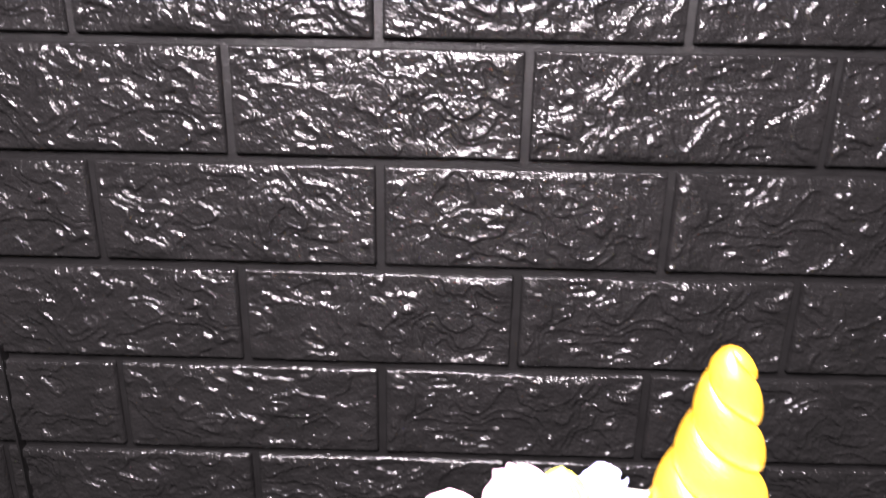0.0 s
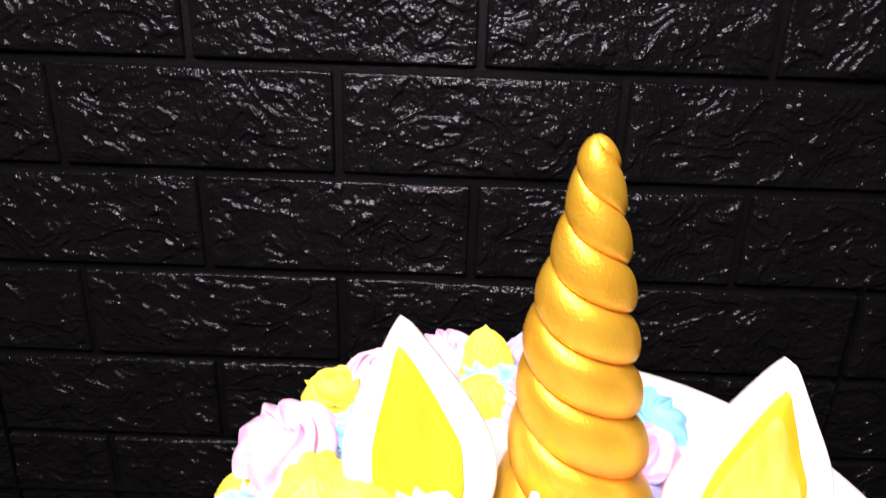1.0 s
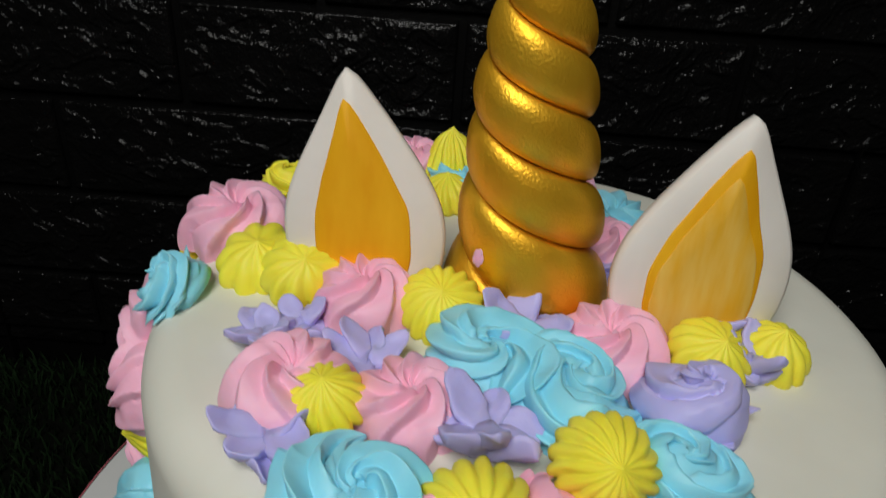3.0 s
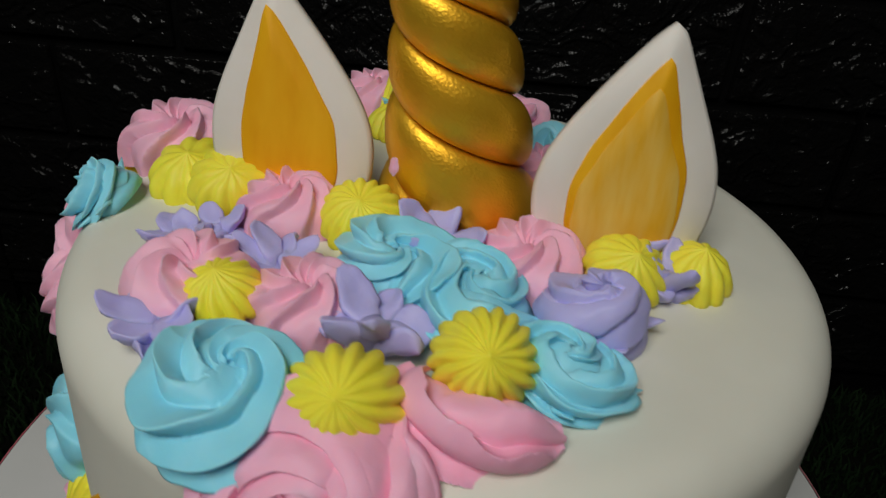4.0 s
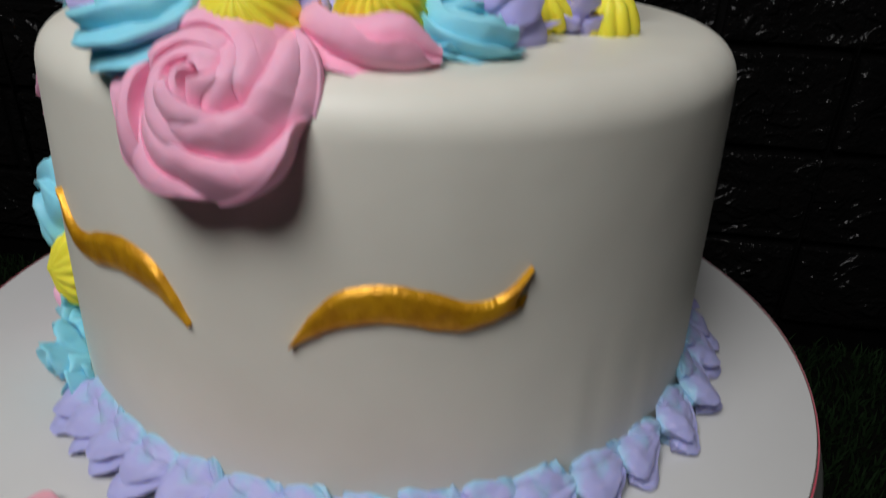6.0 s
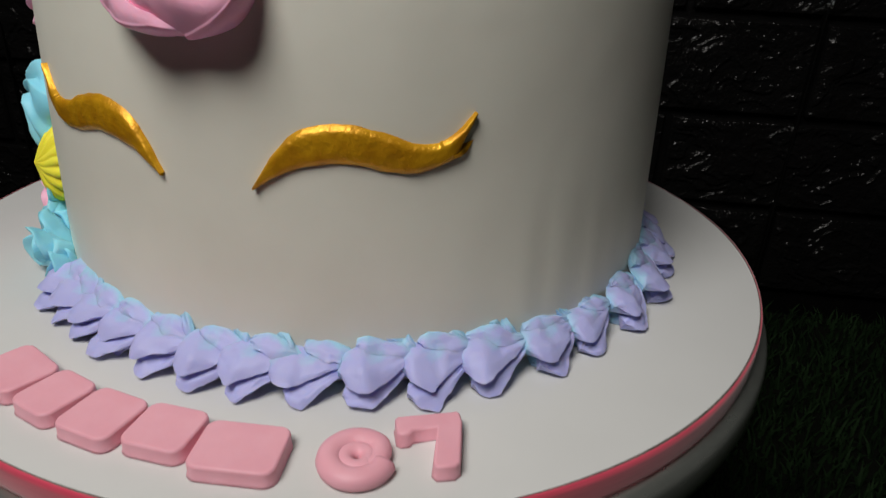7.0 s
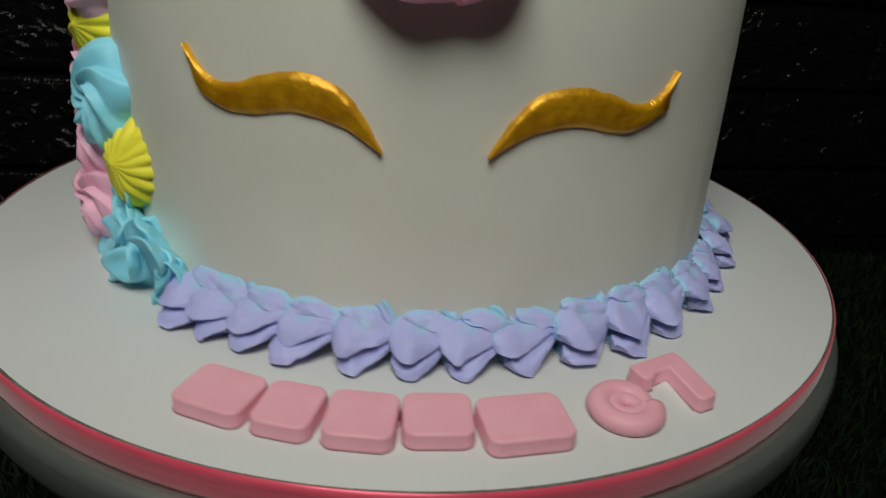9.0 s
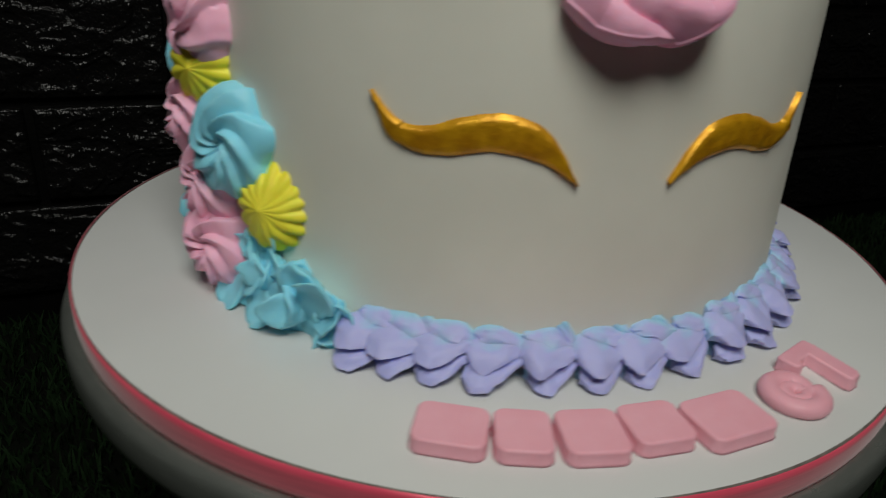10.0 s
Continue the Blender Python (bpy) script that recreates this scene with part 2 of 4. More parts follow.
def coil_mesh(R, H, colour, seed, turns=1.7, ridges=8, depth=0.50, twist=0.55, hand=1, fat=0.50, tail=0.32, fine=1.0, core=0.10, end=None, tips=None):
    """A piped rosette: a ridged rope wound outwards round its raised heart, with a tail drawn out at the end."""
    rnd = random.Random(seed)
    turn0 = rnd.uniform(0, 6.28)
    if end is not None:
        turn0 = radians(end) - hand * 2 * math.pi * turns
    off = Vector((seed * 2.9, seed * 1.3, 4.0))

    def radius(s):
        r = R * (0.17 + (fat - 0.17) * ease(s / 0.50))
        return r * (1 if s < 0.86 else max(0.04, 1 - (1 - 0.04) * ((s - 0.86) / 0.14) ** 1.3)) * (0.3 + 0.7 * ease(s / 0.06))

    def at(s):
        th = turn0 + hand * 2 * math.pi * turns * s ** 0.80
        rho = R * (core + (1 - fat * 0.92 - core) * ease(min(1.0, s * 1.20)) ** 0.9)
        rho *= 1 + 0.10 * noise.noise(Vector((math.cos(th), math.sin(th), s * 2)) + off)
        rho += R * tail * max(0.0, (s - 0.86) / 0.14) ** 1.5
        z = (H - R * 0.17) * (1 - ease(s / 0.75)) + R * fat * 0.62 * ease(s / 0.75)
        return (rho * math.cos(th), rho * math.sin(th), z)
    v, f = rope(at, radius, ridges, depth, hand * twist, int(130 * fine), int(ridges * 14 * min(fine, 1.6)), min(1.0, H / (R * fat * 1.55)), 0.12 * hand, seed)
    v = roughen(roughen(v, R * 0.10, 0.9 / R, seed), R * 0.03, 3.0 / R, seed)
    heart = len(v)
    v.append(Vector((0.0, 0.0, H * 0.1)))
    f.extend((heart, heart - 1 - j, heart - 2 - j) for j in range(3))
    # frilled tips that stick out round the rim
    for k in range((rnd.randrange(4, 7) if tail > 0 else 0) if tips is None else tips):
        th = rnd.uniform(0, 6.28)
        wide, far, lift = R * rnd.uniform(0.20, 0.30), R * rnd.uniform(0.98, 1.12), H * rnd.uniform(0.02, 0.40)
        o, nu, nv = len(v), 7, 10
        for i in range(nu):
            u = i / (nu - 1)
            w = wide * (1 - u ** 1.6) + R * 0.012
            for j in range(nv):
                ph = 2 * math.pi * j / nv
                x = R * 0.45 + (far - R * 0.45) * u
                y = w * math.cos(ph) + hand * R * 0.16 * u * u
                z = H * 0.22 + lift * u * u + (0.55 + 0.25 * math.cos(2 * ph)) * w * math.sin(ph)
                v.append(Vector((x * math.cos(th) - y * math.sin(th), x * math.sin(th) + y * math.cos(th), max(0.0, z))))
        for i in range(nu - 1):
            for j in range(nv):
                j2 = (j + 1) % nv
                f.append((o + i * nv + j, o + i * nv + j2, o + (i + 1) * nv + j2, o + (i + 1) * nv + j))
        f.append(tuple(reversed([o + (nu - 1) * nv + j for j in range(nv)])))
        f.extend((heart, o + (j + 1) % nv, o + j) for j in range(nv))
    # the cream below the coil
    o = len(v)
    for j, (r, z) in enumerate(((0.80, -0.05), (0.80, 0.16), (0.62, 0.50), (0.30, 0.78), (0.04, 0.86))):
        for k in range(24):
            x, y = R * r * math.cos(k * math.pi / 12), R * r * math.sin(k * math.pi / 12)
            v.append(Vector((x, y, H * z)))
    for j in range(4):
        for k in range(24):
            k2 = (k + 1) % 24
            f.append((o + j * 24 + k, o + j * 24 + k2, o + j * 24 + 24 + k2, o + j * 24 + 24 + k))
    f.extend((heart, o + (k + 1) % 24, o + k) for k in range(24))
    return mesh_of("rosette", v, f, CREAM[colour])


def rose_mesh(R, height, colour, seed, fine=1.0):
    """A piped rose: petals that wind outwards, each one rising at its inner edge and tucked under the next, on a soft base."""
    rnd = random.Random(seed)
    off = Vector((seed * 3.1, seed * 1.7, seed * 0.9))
    petals = []
    for count, rad, top, wide, start in ((3, 0.10, 1.04, 74, 0.5), (3, 0.27, 1.02, 78, 1.4), (4, 0.43, 0.97, 64, 0.2), (4, 0.60, 0.86, 66, 0.9), (5, 0.79, 0.66, 56, 0.3)):
        for k in range(count):
            petals.append((start - 1.25 + 2 * math.pi * k / count + rnd.uniform(-0.14, 0.14), rad * rnd.uniform(0.93, 1.07), top * rnd.uniform(0.94, 1.06), radians(wide * rnd.uniform(0.9, 1.1))))
    rings, steps = int(110 * fine), int(300 * fine)
    v, f = [], []
    for j in range(rings):
        s = j / (rings - 1)
        rho = 0.010 + 0.990 * min(1.0, s / 0.86)
        rim = max(0.0, (s - 0.86) / 0.14)
        for k in range(steps):
            th = 2 * math.pi * k / steps
            d = Vector((math.cos(th), math.sin(th), 0))
            wob = noise.noise(d * 1.3 * rho + off)
            h = 0.42 * (1 - rho ** 2) ** 0.8 + 0.08 + 0.30 * math.exp(-(rho / 0.10) ** 2) if rho < 1 else 0.08
            reach = curl = 0.0
            for at, rad, top, wide in petals:
                x = ((th - at + math.pi) % (2 * math.pi) - math.pi) / wide
                if abs(x) > 1.25:
                    continue
                rc = rad + (0.13 + 0.08 * rad) * x * (0.35 + rad) + 0.09 * (1 - rad) * x * x + 0.05 * wob
                dr = rho - rc
                p = top - (4.6 * dr ** 2 + 0.22 * dr if dr > 0 else 7.0 * -dr) - 0.22 * abs(x) ** 4
                if p + 0.05 * wob > h:
                    h, curl = p + 0.05 * wob, math.exp(-(dr / 0.05) ** 2)
                if rad > 0.68:
                    reach = max(reach, (1 - abs(x) ** 2.5) * (0.8 + 0.2 * x))
            r = R * rho * (1 + (0.17 * (reach - 0.58) + 0.05 * wob) * ease((rho - 0.5) / 0.5))
            r -= 0.045 * R * curl * min(1.0, rho * 4)
            z = height * h * (1 - 0.32 * max(0.0, d.y) * rho)
            if rim > 0:
                z *= math.cos(rim * math.pi / 2)
                r *= 1 + 0.05 * math.sin(rim * math.pi) - 0.12 * rim ** 2
            v.append(Vector((r * d.x + 0.05 * R * (1 - rho * rho), r * d.y + 0.01 * R * (1 - rho * rho), max(z, -0.002))))
    for j in range(rings - 1):
        for k in range(steps):
            k2 = (k + 1) % steps
            f.append((j * steps + k, j * steps + k2, (j + 1) * steps + k2, (j + 1) * steps + k))
    f.append(tuple(reversed(range(steps))))
    f.append(tuple((rings - 1) * steps + k for k in range(steps)))
    return mesh_of("rosette", roughen(roughen(v, R * 0.05, 1.1 / R, seed), R * 0.010, 5.0 / R, seed), f, CREAM[colour], crisp=42)


def swirl_mesh(R, H, colour, seed, ridges=8, twist=2.2, depth=0.28):
    """A rosette pressed with a turn of the hand: crisp lips that wind from a small heart down to a scalloped rim."""
    rnd = random.Random(seed)
    off = Vector((seed * 1.7, seed * 2.3, 3.0))
    rings, steps = 44, ridges * 18
    gain = [rnd.uniform(0.7, 1.25) for _ in range(ridges)]
    hand = 1 if seed % 3 else -1
    v, f = [], []
    for i in range(rings):
        s = 0.02 + 0.98 * i / (rings - 1)
        rr = math.sin(s * math.pi / 2 * 1.06) ** 0.85
        zz = max(0.0, math.cos(s * math.pi / 2)) ** 0.75 * (1 - 0.30 * math.exp(-(s / 0.10) ** 2))
        for k in range(steps):
            th = 2 * math.pi * k / steps
            d = Vector((math.cos(th), math.sin(th), 0))
            q = ridges * (hand * th + twist * rr ** 0.7 + 0.25 * noise.noise(d * 0.9 + off)) / (2 * math.pi)
            u, n = q % 1.0, int(math.floor(q)) % ridges
            c = (u / 0.74) ** 1.3 if u < 0.74 else (1 - (u - 0.74) / 0.26) ** 1.1
            g = (c - 0.55) * depth * gain[n] * min(1.0, 0.25 + rr * 1.2)
            wob = 1 + 0.10 * noise.noise(d * 1.4 + off)
            r = R * rr * wob * (1 + 0.55 * g * rr)
            v.append(Vector((r * d.x, r * d.y, max(0.0, H * zz * (1 + 0.06 * noise.noise(d * 2.0 + off)) + H * g * (1 - rr ** 3) if i < rings - 1 else 0.0))))
    for i in range(rings - 1):
        for k in range(steps):
            k2 = (k + 1) % steps
            f.append((i * steps + k, i * steps + k2, (i + 1) * steps + k2, (i + 1) * steps + k))
    f.append(tuple(reversed(range(steps))))
    f.append(tuple((rings - 1) * steps + k for k in range(steps)))
    return mesh_of("rosette", roughen(roughen(v, R * 0.07, 1.0 / R, seed), R * 0.02, 3.5 / R, seed), f, CREAM[colour], crisp=42)


def star_mesh(R, H, colour, seed, ridges=15, twist=0.25):
    """A drop star: a ridged dome drawn up to a small point."""
    v, f = [], []
    steps, n = ridges * 8, 16
    prof = [(0.80, 0.0), (0.95, 0.05), (1.0, 0.16), (0.98, 0.28), (0.92, 0.42), (0.84, 0.54), (0.74, 0.65), (0.63, 0.74),
            (0.52, 0.81), (0.41, 0.865), (0.31, 0.905), (0.22, 0.935), (0.15, 0.96), (0.09, 0.985), (0.045, 1.01), (0.012, 1.03)]
    for j, (r, z) in enumerate(prof):
        for k in range(steps):
            a = 2 * math.pi * k / steps
            w = abs(math.cos(ridges * 0.5 * (a + twist * z)))
            g = 1 - 0.22 * (1 - w ** 0.5) * min(1, r * r * 1.6)
            v.append(Vector((R * r * g * math.cos(a), R * r * g * math.sin(a), H * z * (1 - 0.10 * (1 - w) * r))))
    for j in range(n - 1):
        for k in range(steps):
            k2 = (k + 1) % steps
            f.append((j * steps + k, j * steps + k2, (j + 1) * steps + k2, (j + 1) * steps + k))
    f.append(tuple((n - 1) * steps + k for k in range(steps)))
    f.append(tuple(reversed(range(steps))))
    v = roughen(roughen(v, R * 0.10, 0.9 / R, seed), R * 0.03, 3.0 / R, seed)
    v = [Vector((p.x, p.y, max(p.z, 0.0002))) for p in v]
    return mesh_of("star", v, f, CREAM[colour])


def petal_mesh(R, H, colour, seed, petals=5):
    """A drop flower: pointed petals that rise from a common heart."""
    v, f = [], []
    rnd = random.Random(seed)
    for k in range(petals):
        base = 2 * math.pi * (k + rnd.uniform(-0.18, 0.18)) / petals
        L, W, up = R * rnd.uniform(0.74, 1.0), R * rnd.uniform(0.85, 1.15) * 2.8 / petals, H * rnd.uniform(0.15, 1.15)
        blunt, roll = rnd.uniform(1.8, 4.0), rnd.uniform(-0.9, 0.9)
        c, s = math.cos(base), math.sin(base)
        nu, nv, o = 10, 12, len(v)
        for i in range(nu):
            u = 1 - (1 - i / (nu - 1)) ** 1.5
            w = W * min(1.0, 0.45 + 1.0 * u) * (1 - u ** blunt) ** 0.55 + W * 0.03
            x = L * (0.02 + 0.98 * u)
            mid = up * (0.32 + 0.68 * u ** 1.6)
            thick = H * 0.30 * (1 - 0.70 * u)
            for j in range(nv):
                ph = 2 * math.pi * j / nv
                y, z = w * math.cos(ph), thick * math.sin(ph) + 0.55 * math.cos(ph) ** 2 * w
                y, z = y * math.cos(roll * u) - z * math.sin(roll * u), mid + y * math.sin(roll * u) + z * math.cos(roll * u)
                v.append(Vector((x * c - y * s, x * s + y * c, z)))
        for i in range(nu - 1):
            for j in range(nv):
                j2 = (j + 1) % nv
                f.append((o + i * nv + j, o + i * nv + j2, o + (i + 1) * nv + j2, o + (i + 1) * nv + j))
        f.append(tuple(o + j for j in range(nv)))
        f.append(tuple(reversed([o + (nu - 1) * nv + j for j in range(nv)])))
    v = roughen(roughen(v, R * 0.13, 0.9 / R, seed), R * 0.09, 3.2 / R, seed)
    v = [Vector((p.x, p.y, max(p.z, 0.0))) for p in v]
    return mesh_of("flower", v, f, CREAM[colour])


def shell_mesh(seed):
    """One shell of the border: crisp plates of cream that lap over one another and run together in a tail; +x points away from the cake, the tail along +y."""
    rnd = random.Random(seed)
    off = Vector((seed * 2.3, seed * 4.1, 0))
    v, f = [], []

    def plate(upper, lower, long, shift, bulge, lift, blunt=0.68):
        A, B = Vector((upper[0], 0, upper[1])), Vector((lower[0], 0, lower[1]))
        M, D = (A + B) / 2, (B - A) / 2
        N = Vector((-D.z, 0, D.x)).normalized()
        tail = M.lerp(Vector((0.0016, 0, 0.0102)), 0.85)
        nu, ne = 20, 11
        o, ring = len(v), 2 * (ne - 1)
        for i in range(nu):
            u = i / (nu - 1)
            w = 0.10 + 0.90 * (u / blunt) ** 0.85 if u < blunt else math.sqrt(max(0.0, 1 - ((u - blunt) / (1 - blunt)) ** 2.3)) + 0.02
            c = tail.lerp(M, min(1.0, u / 0.66)) + Vector((0, 0.0115 + shift - long * u, 0))
            sway = 0.0010 * noise.noise(Vector((u * 2.6, lower[0] * 300, 2.0)) + off)
            for j in range(ring):
                top = j < ne
                e = -1 + 2 * j / (ne - 1) if top else 1 - 2 * (j - ne + 1) / (ne - 1)
                lip = ((e + 1) / 2) ** 2.2
                edge = 1 + 0.15 * noise.noise(Vector((u * 5.0, e * 0.8, lower[0] * 200)) + off)
                h = (bulge * (1 - e * e) + lift * lip) * w + sway + 0.0007 * noise.noise(Vector((u * 3.0 + e, e * 2.4, lower[1] * 400)) + off)
                if not top:
                    h -= 0.0024 * (1 - abs(e) ** 3) + 0.0003
                p = c + D * (e * w * edge) + N * h
                p.y += 0.0004 * lip * u
                v.append(Vector((max(p.x, -0.0035), p.y, max(p.z, 0.0))))
        for i in range(nu - 1):
            for j in range(ring):
                j2 = (j + 1) % ring
                f.append((o + i * ring + j, o + i * ring + j2, o + (i + 1) * ring + j2, o + (i + 1) * ring + j))
        f.append(tuple(o + j for j in range(ring)))
        f.append(tuple(reversed([o + (nu - 1) * ring + j for j in range(ring)])))

    g = [rnd.uniform(0.9, 1.12) for _ in range(6)]
    plate((-0.002, 0.0002), (0.0085, 0.0002), 0.0180, 0.0, 0.0045, 0.0)
    plate((0.0040, 0.0060), (0.0126 * g[0], 0.0003), 0.0195 * g[1], 0.0006, 0.0018, 0.0012)
    plate((-0.0016, 0.0124), (0.0108 * g[2], 0.0046), 0.0215 * g[3], -0.0004, 0.0026, 0.0022)
    plate((-0.0032, 0.0148 * g[5]), (0.0032, 0.0104), 0.0180 * g[4], rnd.uniform(-0.001, 0.003), 0.0014, 0.0010, 0.45)
    plate((-0.0034, 0.0165 * g[2]), (-0.0006, 0.0120), 0.0090 * g[4], rnd.uniform(-0.006, 0.002), 0.0008, 0.0003, 0.25)
    return mesh_of("shell", roughen(roughen(v, 0.0006, 150, seed), 0.00040, 420, seed), f, CREAM["lilac"], crisp=48)


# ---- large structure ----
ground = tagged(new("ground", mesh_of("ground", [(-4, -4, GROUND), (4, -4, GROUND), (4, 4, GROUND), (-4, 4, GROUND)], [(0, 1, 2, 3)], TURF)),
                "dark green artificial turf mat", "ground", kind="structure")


def box(name, x0, y0, z0, x1, y1, z1, mat, label, category="wall"):
    v = [(x, y, z) for z in (z0, z1) for y in (y0, y1) for x in (x0, x1)]
    f = [(0, 2, 3, 1), (4, 5, 7, 6), (0, 1, 5, 4), (2, 6, 7, 3), (0, 4, 6, 2), (1, 3, 7, 5)]
    return tagged(new(name, mesh_of(name, v, f, mat, False)), label, category, kind="structure")


wall_north = box("wall_north", -1.5, WALL, GROUND - 0.05, 1.5, WALL + 0.1, 2.3, JOINT, "black glossy foam brick panel wall")
# added enclosure out of view: returns lamp light as soft fill
box("unseen_wall_south", -1.5, -1.7, GROUND - 0.05, 1.5, -1.6, 2.3, ROOM, "unseen wall added to bounce fill light")
box("unseen_wall_west", -1.6, -1.7, GROUND - 0.05, -1.5, WALL + 0.1, 2.3, ROOM, "unseen wall added to bounce fill light")
box("unseen_wall_east", 1.5, -1.7, GROUND - 0.05, 1.6, WALL + 0.1, 2.3, ROOM, "unseen wall added to bounce fill light")
box("ceiling", -1.6, -1.7, 2.3, 1.6, WALL + 0.1, 2.4, ROOM, "unseen ceiling added to bounce fill light", "ceiling")

# ---- turntable and board ----
turntable = thing("cake_turntable", (0, 0, GROUND), "polished metal cake turntable standing on artificial turf", "turntable")
TABLE = Matrix.Translation((-0.0029, -0.0032, 0))
v, f = lathe([(0.140, 0.0945), (0.1540, 0.0955), (0.1564, 0.0975), (0.1572, 0.1010), (0.1572, 0.1076), (0.1562, 0.1100), (0.1535, 0.1108), (0.02, 0.1108)], 128)
under("plate", mesh_of("plate", v, f, STEEL), turntable, "", TABLE)
v, f = lathe([(0.030, -0.055), (0.026, -0.03), (0.024, 0.05), (0.034, 0.085), (0.060, 0.0908)], 48)
under("column", mesh_of("column", v, f, STEEL), turntable, "", TABLE)
v, f = lathe([(0.105, GROUND + 0.001), (0.110, GROUND + 0.004), (0.108, GROUND + 0.009), (0.06, GROUND + 0.014), (0.030, GROUND + 0.018)], 96)
under("base", mesh_of("base", v, f, STEEL), turntable, "", TABLE)

board = thing("cake_board", (0, 0, 0.1110), "round white cake board edged with red satin ribbon, on the turntable", "cake board")
v, f = lathe([(0.1517, 0.1188), (0.1527, 0.1190), (0.1527, 0.1197), (0.1520, 0.1201)], 160)
under("board_edge", mesh_of("board_edge", v, f[:-2], PAPER_EDGE), board, "dark cut edge of the board", TABLE)
v, f = lathe([(0.1518, 0.1110), (0.1523, 0.1120), (0.1523, 0.1195)] + arc(0.1518, 0.1195, 0.0005, 0, 90, 4) + [(0.02, 0.12)], 160)
under("board", mesh_of("board", v, f, BOARD_WHITE), board, "", TABLE)
v, f = lathe([(0.1521, 0.1111), (0.1530, 0.1113), (0.1533, 0.1130), (0.1533, 0.1180), (0.1531, 0.1199), (0.1526, 0.1200)], 160, 0.004)
f = f[:-2]
under("ribbon", mesh_of("ribbon", v, f, RIBBON), board, "red satin ribbon round the board's edge", TABLE)

# ---- cake ----
cake = thing("cake", (0, 0, BOARD), "round white fondant unicorn cake with piped pastel flowers", "cake")
edge = 0.0115
prof = [(cake_radius(BOARD + 0.0005 + k * (TOP - edge - BOARD) / 14), BOARD + 0.0005 + k * (TOP - edge - BOARD) / 14) for k in range(14)]
rt = cake_radius(TOP - edge)
prof += arc(rt - edge, TOP - edge, edge, 0, 90, 10) + [(0.07, TOP + 0.0004), (0.04, TOP + 0.0006), (0.01, TOP + 0.0006)]
v, f = lathe(prof, 216, 0.004)
# faint pleats in the paste low on one side
for i, p in enumerate(v):
    ang = math.degrees(math.atan2(p[0], -p[1]))
    if 22 < ang < 75 and p[2] < 0.185:
        fade = math.sin(math.pi * (ang - 22) / 53) * ease((0.185 - p[2]) / 0.045) * ease((p[2] - BOARD) / 0.01)
        k = 1 + 0.0075 * fade * noise.noise(Vector((ang * 0.24, p[2] * 6, 0.7)))
        v[i] = Vector((p[0] * k, p[1] * k, p[2]))
under("cake_body", mesh_of("cake_body", v, f, FONDANT), cake, "smooth off-white fondant")

CREAM_COUNT = [0]


def ruffle(x, y, R, H, colour, normal=(0, 0, 1), z=TOP, spin=0, **more):
    CREAM_COUNT[0] += 1
    n = CREAM_COUNT[0]
    more.setdefault("hand", -1 if n % 3 else 1)
    more.setdefault("turns", 1.35 + 0.12 * (n % 4))
    more.setdefault("twist", 0.45 + 0.15 * (n % 3))
    me = coil_mesh(R * 1.19, H, colour, n, **more)
    return under("rosette", me, cake, colour + " piped cream rosette", on(normal, (x, y, z), spin + 67 * n) @ Matrix.Diagonal((1.08, 0.92, 1, 1)))


def swirl(x, y, R, H, colour, normal=(0, 0, 1), z=TOP, spin=0, **more):
    CREAM_COUNT[0] += 1
    n = CREAM_COUNT[0]
    return under("rosette", swirl_mesh(R * 1.08, H * 1.12, colour, n, **more), cake, colour + " piped cream rosette", on(normal, (x, y, z - 0.0008), spin + 67 * n))


def star(x, y, R, H, colour="yellow", normal=(0, 0, 1), z=TOP, spin=0, ridges=15):
    CREAM_COUNT[0] += 1
    return under("star", star_mesh(R, H, colour, CREAM_COUNT[0], ridges), cake, colour + " piped cream star", on(normal, (x, y, z), spin))


def flower(x, y, R, H, colour="purple", normal=(0, 0, 1), z=TOP, spin=0, petals=7):
    CREAM_COUNT[0] += 1
    return under("flower", petal_mesh(R * (1.10 if colour == "purple" else 0.95), H, colour, CREAM_COUNT[0], petals), cake, colour + " piped drop flower", on(normal, (x, y, z), spin))


# fringe on the top
swirl(-0.0430, -0.0134, 0.0132, 0.013, "pale pink")
star(-0.0230, -0.0172, 0.0118, 0.0105, normal=(0, -0.50, 0.87), z=TOP + 0.005, ridges=17)
swirl(-0.0557, -0.0503, 0.0138, 0.012, "pale pink")
star(-0.0463, -0.0562, 0.0096, 0.010, normal=(0, -0.25, 0.97), z=TOP + 0.004)
swirl(-0.0281, -0.0546, 0.0125, 0.012, "pale pink")
flower(-0.0675, -0.0310, 0.0085, 0.008)
flower(-0.0589, -0.0248, 0.008, 0.009)
flower(-0.0398, -0.0387, 0.0105, 0.009)
flower(-0.0573, -0.0661, 0.011, 0.009)
ruffle(-0.0352, -0.0815, 0.0162, 0.012, "blue", normal=(-0.05, -0.12, 0.99), z=TOP - 0.0014, fine=1.6, turns=1.55, tips=0, end=160)
star(-0.0139, -0.0832, 0.0119, 0.0135, normal=(0.0, -0.62, 0.78), z=TOP + 0.0034, ridges=16)
flower(-0.0126, -0.0630, 0.0120, 0.012, z=TOP + 0.003)
ruffle(-0.0110, -0.0395, 0.0160, 0.013, "blue", tips=2)
flower(-0.0005, -0.0245, 0.0125, 0.013)
ruffle(0.0092, -0.0475, 0.0145, 0.013, "blue", tips=2)
star(0.0106, -0.0690, 0.0108, 0.0150, normal=(0.03, -0.70, 0.71), z=TOP + 0.0058, ridges=17)
swirl(0.0202, -0.0279, 0.0142, 0.012, "pale pink")
